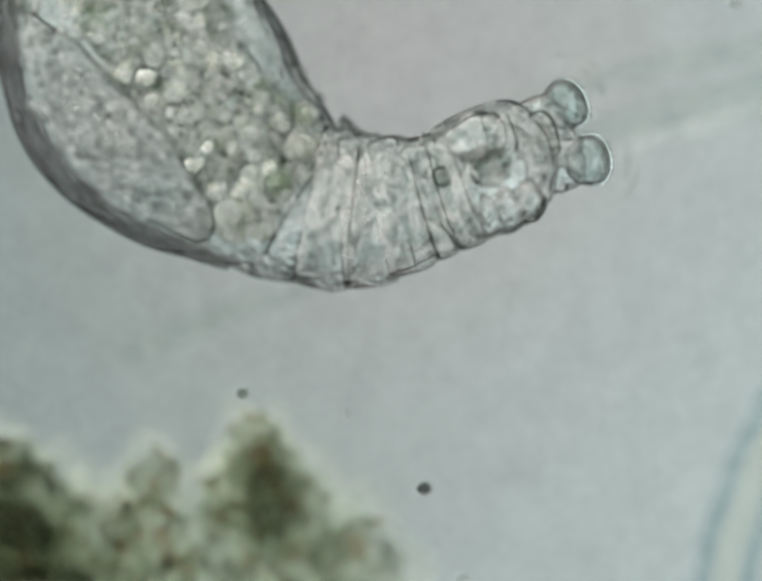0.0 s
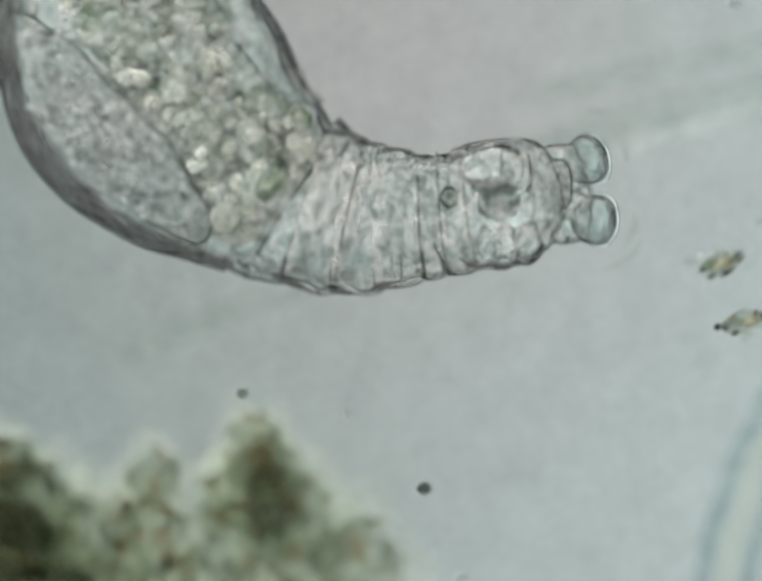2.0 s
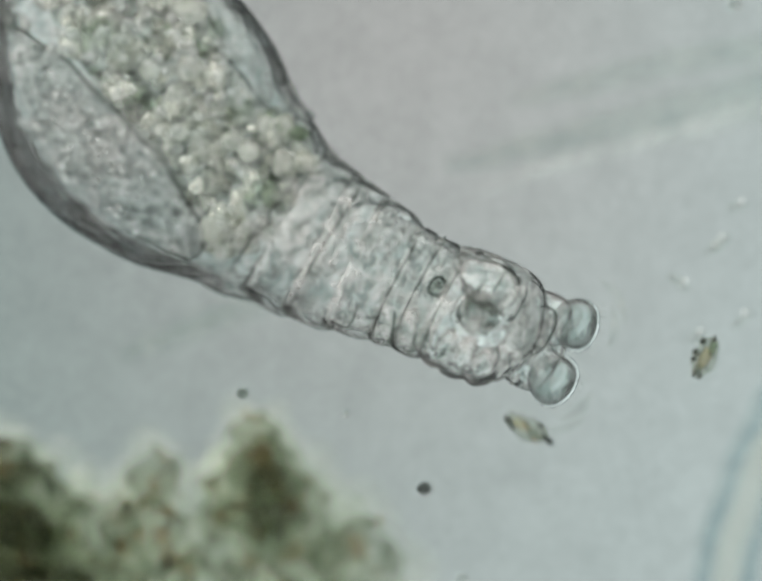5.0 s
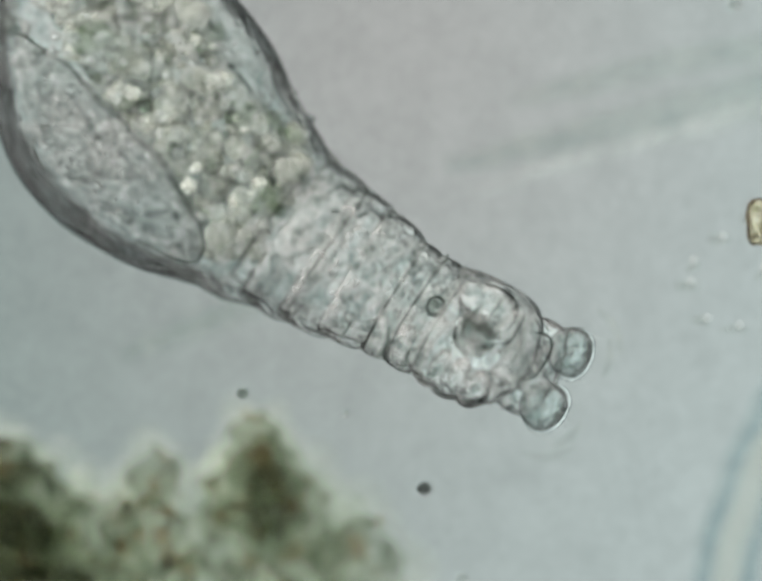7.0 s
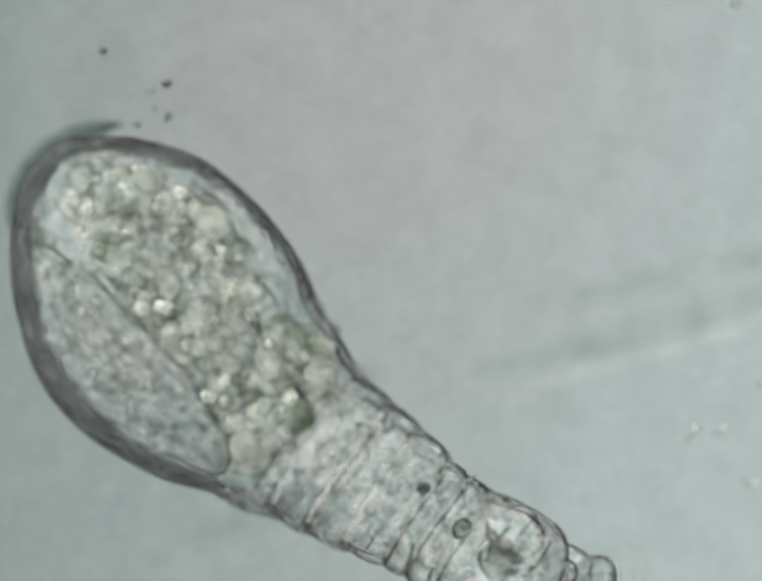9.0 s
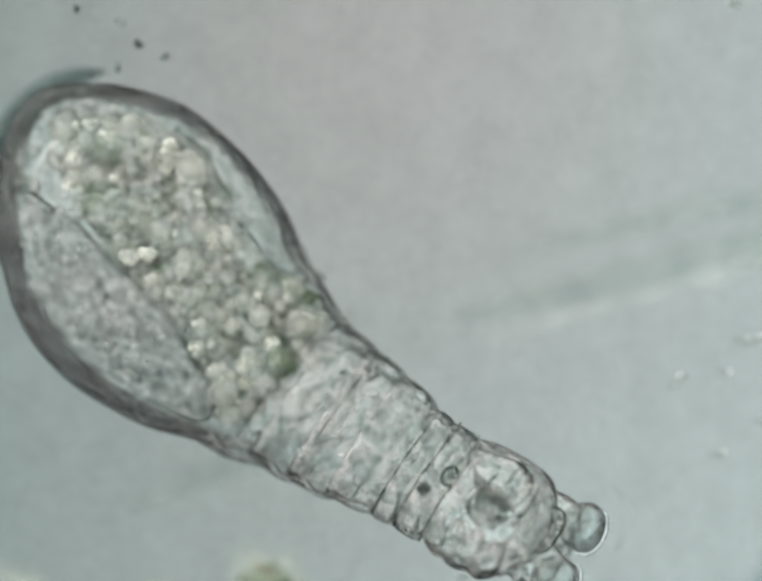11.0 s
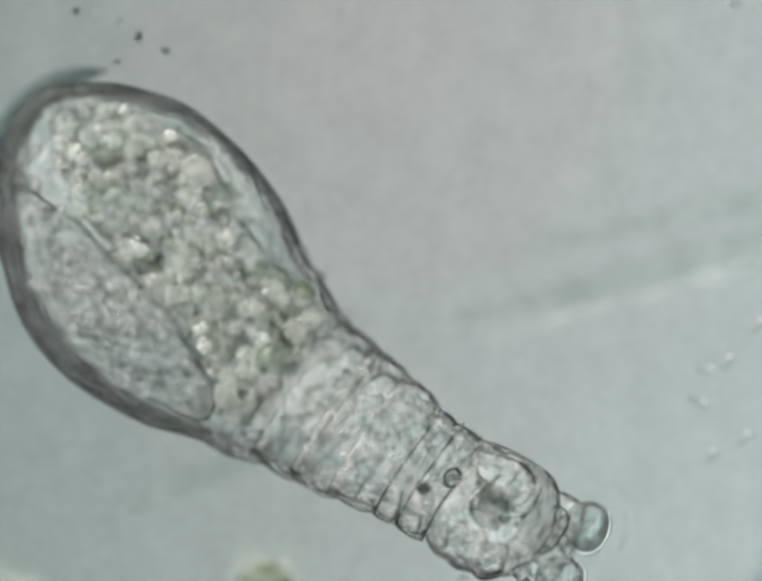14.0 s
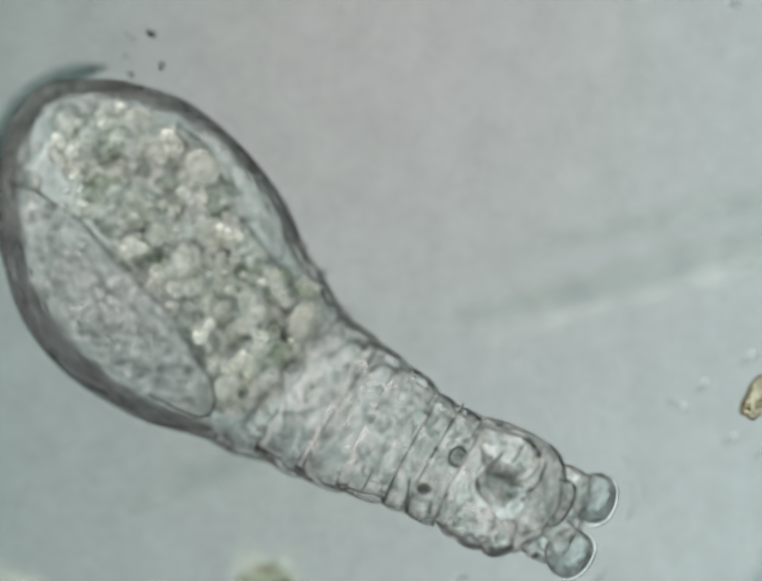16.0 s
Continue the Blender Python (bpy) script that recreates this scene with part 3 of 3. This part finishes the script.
HEAD = [(-25.5, 17.0), (-24, 18.0), (-19, 19.4), (-12, 20.2), (-5.5, 19.8), (-2, 18.8), (1.5, 16.8), (4.5, 13.5), (7, 9.5), (9, 5), (9.8, 0.1)]
head = part("head", lathe(smooth(HEAD, 8), 112, 1.0, 0.06, 3.6, 31.0, lambda x: max(0, x + 4) * 0.15, scallops, (False, True)), M_HEAD, rotifer, "wrinkled clear head")
head.visible_shadow = False
NECK_PARTS.append((head, 1.0, 0, 0, 0, 0))
cells(head, 18, 16, 15)
mastax = part("mastax", blob(5.5, 6.5, 6, 0.5, 1.6, 4.0, 4), M_MASTAX, rotifer, "grey muscular jaw bulb")
NECK_PARTS.append((mastax, 1.0, -12, 1.5, 9, 0))
for side in (-1, 1):
    jaw = part("jaw", blob(4.5, 1.7, 2.5, 0.2, 1.5, 6.0 + side, 2), M_MASTAX, mastax)
    jaw.location = (2 * UM, side * 2.6 * UM, 5 * UM)
# clear glands and muscle blocks packed in the head: forward, sideways, up, half length, half width
for fwd, lat, up, rx, ry, seed in ((-13, 10.5, 8, 9.5, 7.0, 1.0), (-4, 9.5, 9, 3.2, 6.0, 2.0), (-29, 5, 12, 2.6, 5.0, 3.0), (-23.5, -3, 13, 2.6, 5.5, 4.0), (-30, -11, 8, 2.7, 5.5, 5.0), (-23.5, -12, 8, 2.7, 5.5, 6.0),
                                   (-17, -12, 8, 2.8, 5.5, 7.0), (-10.5, -11.5, 8, 2.9, 5.5, 8.0), (-4, -12, 6, 3.4, 4.6, 9.0), (-24.5, 9, 11, 2.2, 4.6, 10.0), (2, 2, 8, 3.6, 5.0, 11.0), (-18, 0, 14, 2.4, 5.0, 12.0)):
    gland = part("head_gland", blob(rx, ry, min(rx, ry), 0.22, 1.4, seed, 4), M_GLAND, rotifer)
    NECK_PARTS.append((gland, 1.0, fwd, lat, up, 0))
face = part("face", blob(7.5, 9, 8, 0.2, 1.5, 6.5, 4), M_HEAD, rotifer)
face.visible_shadow = False
NECK_PARTS.append((face, 1.0, 9, 1.5, 2, 0))
# shade at the edges of glands and jaw bulb, drawn as dark arcs
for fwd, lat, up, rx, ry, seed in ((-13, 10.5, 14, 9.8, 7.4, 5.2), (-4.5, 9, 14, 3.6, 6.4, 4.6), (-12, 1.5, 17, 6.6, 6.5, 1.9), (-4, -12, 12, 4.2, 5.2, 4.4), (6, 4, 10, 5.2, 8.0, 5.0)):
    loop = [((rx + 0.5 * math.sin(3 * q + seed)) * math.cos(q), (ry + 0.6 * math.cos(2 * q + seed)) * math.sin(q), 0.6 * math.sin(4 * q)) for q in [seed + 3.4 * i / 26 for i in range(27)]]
    crease = part("head_shade_line", tube(loop, 0.42, 6, lambda f: 0.4 + 2.4 * f * (1 - f)), M_LINE, rotifer, "fine dark arc drawn at a gland's edge")
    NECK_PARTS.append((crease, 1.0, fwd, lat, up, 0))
lip = part("upper_lip", blob(3.0, 8.5, 9, 0.12, 1.4, 8.0, 3), M_HEAD, rotifer)
NECK_PARTS.append((lip, 1.0, 2.5, 8, 3, 8))
for side, lat, fwd in ((1, 10.8, 15.8), (-1, -7.6, 16.8)):
    stalk = part("corona_stalk", lathe(smooth([(-13, 0.1), (-12.5, 6), (-7, 8.2), (0, 8.0), (4, 5.8), (5.5, 0.1)], 4), 32, 1.0, 0.1, 3.0, 5.0 + side), M_HEAD, rotifer)
    stalk.visible_shadow = False
    NECK_PARTS.append((stalk, 1.0, fwd - 6, lat * 0.8, 0, side * 12))
    lobe = part("corona_lobe", lathe(smooth([(-7.2, 0.1), (-6.8, 3), (-4.5, 6.0), (-0.5, 7.7), (3.0, 7.4), (5.4, 5.4), (6.5, 2.6), (6.9, 0.1)], 5), 48, 0.95, 0.05, 2.0, 15.0 + side), M_LOBE, rotifer, "smooth grey-green wheel lobe")
    NECK_PARTS.append((lobe, 1.0, fwd, lat, 1, side * 10))
    # a clear shell is added to put a bright halo round the lobe
    rim = part("lobe_halo", lathe(smooth([(-5.0, 0.1), (-4.6, 4), (-2.0, 7.2), (0.5, 8.4), (3.6, 8.0), (6.1, 5.9), (7.3, 2.8), (7.7, 0.1)], 5), 40, 0.95, 0.08, 2.0, 25.0 + side), M_RIM, lobe, "thin clear shell added for the lobe's bright rim")
    for k in range(9):
        a = (k - 4) / 4 * 1.0
        hair = part("cilium", tube([(4, 8.2 * math.sin(a), 2), (7.5, 8.6 * math.sin(a * 1.05), 2.3), (9.5, 9.2 * math.sin(a * 1.1) - 0.6, 2)], 0.3, 5, lambda f: 1 - 0.7 * f), M_HAZE, lobe)
    for reach, turn in ((12.5, 0.2), (15.5, 0.8)):
        arc = [(reach * math.cos(q), reach * math.sin(q), -30) for q in [side * turn + 0.09 * (i - 6) for i in range(13)]]
        for wide in (1.8, 1.1):
            part("cilia_haze", tube(arc, wide, 8, lambda f: 0.15 + 3.4 * f * (1 - f)), M_CILIA, lobe, "faint blurred fan of beating cilia")
ring_pts = [(2.3 * math.cos(2 * math.pi * i / 20), 2.9 * math.sin(2 * math.pi * i / 20), 0) for i in range(21)]
antenna = part("antenna_ring", tube(ring_pts, 0.6, 8), M_LINE, rotifer, "small dark oval ring")
part("pore", blob(1.5, 2.0, 0.8, 0.2, 1.5, 2.0, 3), M_CREASE, antenna, "grey pore")
NECK_PARTS.append((antenna, 1.0, -27, 3.2, 25.5, 0))


def spine(t, u):
    """Place and turn on the neck's curve at t: u is 0 at the trunk and 1 at the head."""
    jx, jy, ja, hx, hy, ha = blend(SPINE, t)
    span = math.hypot(hx - jx, hy - jy)
    d0 = Vector((math.cos(radians(ja)), math.sin(radians(ja)))) * span
    d1 = Vector((math.cos(radians(ha)), math.sin(radians(ha)))) * span
    a, b = Vector((jx, jy)), Vector((hx, hy))
    p = (2 * u ** 3 - 3 * u ** 2 + 1) * a + (u ** 3 - 2 * u ** 2 + u) * d0 + (-2 * u ** 3 + 3 * u ** 2) * b + (u ** 3 - u ** 2) * d1
    d = (6 * u ** 2 - 6 * u) * a + (3 * u ** 2 - 4 * u + 1) * d0 + (-6 * u ** 2 + 6 * u) * b + (3 * u ** 2 - 2 * u) * d1
    return p.x, p.y, math.degrees(math.atan2(d.y, d.x))


# ---- detritus, filament and scratches beneath the slide ----
DEEP = (EYE + 0.078) / (EYE - FOCUS)   # what lies under the slide is a little farther from the lens
LOW = (EYE + 0.033) / (EYE - FOCUS)    # the detritus clings to its underside


def detritus(name, spots, label, seed):
    """A loose heap of fine flakes and grit in a painted pale halo: (x, y, radius, density) spots in micrometres."""
    thing = new(name, None)
    rnd = random.Random(seed)
    for sx, sy, rad, dense in spots:
        core = part("clump", blob(rad * 0.9, rad * 0.95, 8, 0.6, 1.7, seed + sx * 0.1, 4), M_DENSE if dense > 0.97 else M_DEBRIS_DARK if dense > 0.7 else M_DEBRIS, thing)
        core.matrix_basis = at(sx * LOW, sy * LOW, -33)
        for k in range(int(10 + 12 * dense)):
            a, d = rnd.uniform(0, 6.28), rad * math.sqrt(rnd.random()) * 1.15
            size = rnd.uniform(0.08, 0.30) * rad
            f = part("flake", blob(size, size * rnd.uniform(0.5, 1), 2.5, 0.6, 1.8, seed + k + sx, 3), rnd.choice((M_DEBRIS, M_DEBRIS, M_DEBRIS_DARK, M_DENSE if dense > 0.7 else M_DEBRIS, M_BROWN)), thing)
            f.matrix_basis = at((sx + d * math.cos(a)) * LOW, (sy + d * math.sin(a)) * LOW, -rnd.uniform(23, 42), rnd.uniform(0, 180))
        # two pale layers imitate the soft bright halo round the heap
        for wide in (1.6, 1.3):
            halo = part("halo", blob(rad * wide, rad * wide, 3 * wide, 0.55, 1.4, seed + sx * 0.3, 4), M_HALO, thing)
            halo.matrix_basis = at(sx * LOW, sy * LOW, -44)

    def grit_spot(rnd):
        sx, sy, rad, dense = rnd.choice(spots)
        a, d = rnd.uniform(0, 6.28), rad * rnd.random() ** 0.6 * 1.2
        return (sx + d * math.cos(a)) * LOW, (sy + d * math.sin(a)) * LOW, -rnd.uniform(23, 44)

    for count, mat in ((60, M_DENSE), (30, M_BROWN), (50, M_DEBRIS_DARK)):
        tagged(part("grit", grains(count * len(spots) // 4, seed + count, grit_spot, 0.4, 1.1), mat, thing, "fine grit in the heap"), kind="stuff")
    return tagged(thing, label, "detritus")


heap = detritus("detritus_heap", [(-38, -46, 8, 0.4), (-36, -54, 10, 0.6), (-31, -63, 11, 0.8), (-45, -62, 9, 0.5), (-42, -80, 15, 0.6), (-24, -78, 14, 0.6), (-6, -84, 13, 0.3)], "brown-green heap of loose pond detritus", 3)
heap_b = detritus("detritus_heap", [(-69, -57, 8, 0.6), (-84, -73, 10, 0.5), (-70, -74, 11, 0.6), (-66, -92, 10, 0.5)], "thin grey-green tuft of pond detritus", 8)
heap_c = detritus("detritus_heap", [(-114, -54, 9, 0.9), (-107, -66, 13, 1.0), (-108, -82, 14, 1.0), (-112, -94, 12, 1.0), (-112, -74, 10, 1.0), (-99, -94, 13, 1.0), (-88, -93, 11, 0.9)], "dense dark brown lump of pond detritus", 5)


def wavy(points, n=24):
    pts = [Vector(p) for p in points]
    out = []
    for i in range(n + 1):
        f = i / n * (len(pts) - 1)
        k = min(int(f), len(pts) - 2)
        out.append(pts[k].lerp(pts[k + 1], f - k) + Vector((0.5 * math.sin(i * 1.3), 0.5 * math.cos(i * 1.7), 0)))
    return out


filament = new("algal_filament", None)
LINE = [(134, -20), (122, -38), (113, -58), (106, -80), (101, -105), (98, -125)]
for side in (-1, 1):
    part("wall_strand", tube(wavy([((x + 6.5 * side) * DEEP, (y - 2.5 * side) * DEEP, -78) for x, y in LINE]), 2.6, 10), M_SHEATH, filament, "blue-grey strand")
part("pith", tube(wavy([(x * DEEP, y * DEEP, -78) for x, y in LINE]), 4.0, 10), M_PITH, filament, "pale yellow pith")
tagged(filament, "pale blurred algal filament stuck beneath the slide", "filament")
streaks = [tagged(part("scratch", tube(wavy([(29, 30, -76), (69, 43, -76), (118, 56, -76), (165, 68, -76)]), 3.2, 10, lambda f: 0.3 + 1.2 * f), M_HAZE), "faint pale out-of-focus scratch below the slide", "scratch", "scratches")]
for pts, r in (([(20, 38, -76), (70, 50, -76), (130, 66, -76), (180, 76, -76)], 5), ([(40, 58, -76), (90, 70, -76), (150, 80, -76)], 4), ([(-80, -20, -76), (-50, -8, -76), (-20, 2, -76)], 4)):
    streaks.append(tagged(part("scratch", tube(wavy(pts), r, 10, lambda f: 0.4 + 2.4 * f * (1 - f)), M_FIBRE), "faint out-of-focus scratch below the slide", "scratch", "scratches"))

# ---- dust on the eyepiece glass ----
for x, y, r, mat, label in ((13.3, -61.0, 2.0, M_SPECK, "black round dust grain on the cover glass"), (-42.7, -31.7, 1.7, M_GREYSPECK, "grey round dust grain on the cover glass"),
                            (108.7, 87.9, 1.8, M_FAINT, "pale grey dust grain on the cover glass"), (24.8, -88.8, 1.7, M_FAINT, "pale grey dust grain on the cover glass"), (-10.8, -37.8, 1.1, M_FAINT, "tiny clear dust grain on the cover glass")):
    s = part("dust_speck", blob(r, r * 0.92, r * 0.6, 0.28, 1.7, x, 4), mat)
    # larger clear shell, added to imitate the bright ring round the grain
    part("pale_ring", blob(r * 1.5, r * 1.4, r * 0.6, 0.15, 1.5, x + 3, 3), M_RIM, s, "clear shell added for the pale ring round the grain")
    s.location = (x * UM * 0.9912, y * UM * 0.9912, 0.128 + r * 0.5 * UM)
    tagged(s, label, "dust speck", "dust specks")


# ---- drifting bits ----
def bit(name, lumps, label, category="particle", seed=1):
    """A small drifting clump: (x, y, rx, ry, material) lumps."""
    thing = new(name, None)
    for k, (x, y, rx, ry, mat) in enumerate(lumps):
        p = part("grain", blob(rx, ry, min(rx, ry), 0.35, 1.6, seed + 2.3 * k, 3), mat, thing)
        p.location = (x * UM, y * UM, min(rx, ry) * UM)
    return tagged(thing, label, category)


def specks(rx, ry, count, seed):
    """Dark grains round the rim of a clump."""
    rnd = random.Random(seed)
    return [(rx * math.cos(q), ry * math.sin(q), rnd.uniform(0.7, 1.4), rnd.uniform(0.6, 1.0), rnd.choice((M_SPECK, M_DENSE, M_BROWN))) for q in [rnd.uniform(0, 6.28) for k in range(count)]]


clump_a = bit("floating_clump", [(0, 0, 4, 2.6, M_SPECK), (3, 1, 2.4, 2, M_DEBRIS_DARK), (-3, 1.5, 1.8, 1.4, M_DEBRIS), *specks(4, 3, 5, 3)], "dark ragged floating clump", seed=2)
clump_b = bit("floating_clump", [(0, 0, 6.4, 3.6, M_DEBRIS), (0.5, 0, 3.6, 1.8, M_AMBER), (-3.5, 1.2, 2.2, 1.5, M_GREEN), (3.8, -1, 1.8, 1.4, M_DEBRIS_DARK), *specks(6.0, 3.2, 9, 5)], "olive ragged floating clump with an amber middle and dark rim", seed=5)
clump_c = bit("floating_clump", [(0, 0, 6.8, 3.4, M_DEBRIS), (1.5, 0.3, 3.2, 1.5, M_AMBER), (-3, 0.5, 2.4, 1.6, M_DEBRIS_DARK), (-8.5, 0.4, 1.2, 1.1, M_SPECK), *specks(6.4, 3.0, 10, 7)], "dark elongated floating clump with an amber grain", seed=9)
amber = bit("amber_cell", [(0, 0, 4.2, 7.5, M_AMBER), (1.5, -2, 1.4, 2.0, M_DEBRIS), (-1.5, 3, 1.2, 1.6, M_DEBRIS)], "amber single-celled alga with a dark rim", "alga", seed=12)
faint = [bit("faint_bit", [(0, 0, 2.4 + 0.7 * (k % 3), 0.9 + 0.3 * (k % 2), M_FAINT), (1.5, 1.6, 1.0, 0.8, M_PALE)], "faint clear floating bit", seed=20 + k) for k in range(7)]
dots = [bit("dark_bit", [(0, 0, 1.9 - 0.2 * k, 0.9, (M_FAINT, M_SPECK, M_GREYSPECK)[k % 3]), (1.4 - 0.5 * k, 1.1, 0.8, 0.6, M_FAINT)], "tiny dark floating bit", seed=40 + k) for k in range(6)]


def motions():
    times = sorted({0.25 * k for k in range(65)} | set(STAGE_TIMES) | {r[0] for r in SPINE})

    def staged(x, y, z=0.0):
        return [(t, at(x + stage(t)[0], y + stage(t)[1], z)) for t in sorted(STAGE_TIMES)]

    for thing in (slide, heap, heap_b, heap_c, filament, *streaks):
        walk(thing, staged(0, 0))
    # the trunk sways a little with the neck
    root = []
    for t in times:
        jx, jy = blend(SPINE, t)[:2]
        sx, sy = stage(t)
        root.append((t, (TRUNK_HOME[0] + 0.35 * (jx - TRUNK_HOME[0]) + sx, TRUNK_HOME[1] + 0.8 * (jy - TRUNK_HOME[1]) + sy), (sx, sy)))
    walk(rotifer, [(t, at(p[0], p[1])) for t, p, s in root])
    for ob, u, fwd, lat, up, turn in NECK_PARTS:
        rows = []
        for t, p, s in root:
            x, y, a = spine(t, u)
            if turn == "half":
                a = 0.5 * (a + AXIS)
            c, n = math.cos(radians(a)), math.sin(radians(a))
            rows.append((t, at(x + s[0] - p[0] + fwd * c - lat * n, y + s[1] - p[1] + fwd * n + lat * c, Z_MID + 50 * max(0, min(1, u + fwd / 78)) ** 0.8 + up, a if turn == "half" else a + turn)))
        walk(ob, rows)
    # food swirls slowly in the stomach
    rnd = random.Random(6)
    for g, x, y, z, turn in DROPS:
        ph, sp, amp = rnd.uniform(0, 6.28), rnd.uniform(0.5, 1.1), rnd.uniform(0.8, 2.2)
        rows = []
        for k in range(17):
            q = sp * k + ph
            rows.append((k, trunk_pose(x + amp * math.sin(q), y + amp * 0.7 * math.cos(0.8 * q), z, turn + 20 * math.sin(q))))
        walk(g, rows)
    # drifters: seconds, x, y, turn
    walk(clump_a, [(t, at(x, y, 58, a)) for t, x, y, a in DRIFT_A])
    # two of them sink out of focus while the current carries them past the mouth
    walk(clump_b, [(t, at(x, y, 6 if 2.6 < t < 3.7 else 58, a)) for t, x, y, a in DRIFT_B])
    walk(clump_c, [(t, at(x, y, 3 if 2.6 < t < 5 else 58, a)) for t, x, y, a in DRIFT_C])
    walk(amber, [(t, at(x, y, 58, a)) for t, x, y, a in DRIFT_AMBER])
    homes = [(98, 10), (106, 18), (112, -8), (100, -12), (113, 22), (90, 5), (116, 2)]
    for ob, (x, y) in zip(faint, homes):
        rows = []
        for k in range(33):
            t = k * 0.5
            sx, sy = stage(t)
            rows.append((t, at(x + sx + 26 * max(0, 1 - t / 3) + 4 * math.sin(t * 0.9 + x), y + sy * 0.8 + 4 * math.cos(t * 0.7 + y), 14, 40 * math.sin(t * 0.6 + x))))
        walk(ob, rows)
    homes = [(-81, 126), (-75, 124), (-71, 117), (-79, 120), (-94, 134), (-82, 114)]
    for ob, (x, y) in zip(dots, homes):
        rows = []
        for t in sorted({0.5 * k for k in range(33)} | set(STAGE_TIMES)):
            sx, sy = stage(t)
            rows.append((t, at(x + sx + 2.5 * math.sin(t * 2.1 + x), y + sy + 2.5 * math.cos(t * 1.7 + y * 2), 40, 60 * math.sin(t + x))))
        walk(ob, rows)


motions()
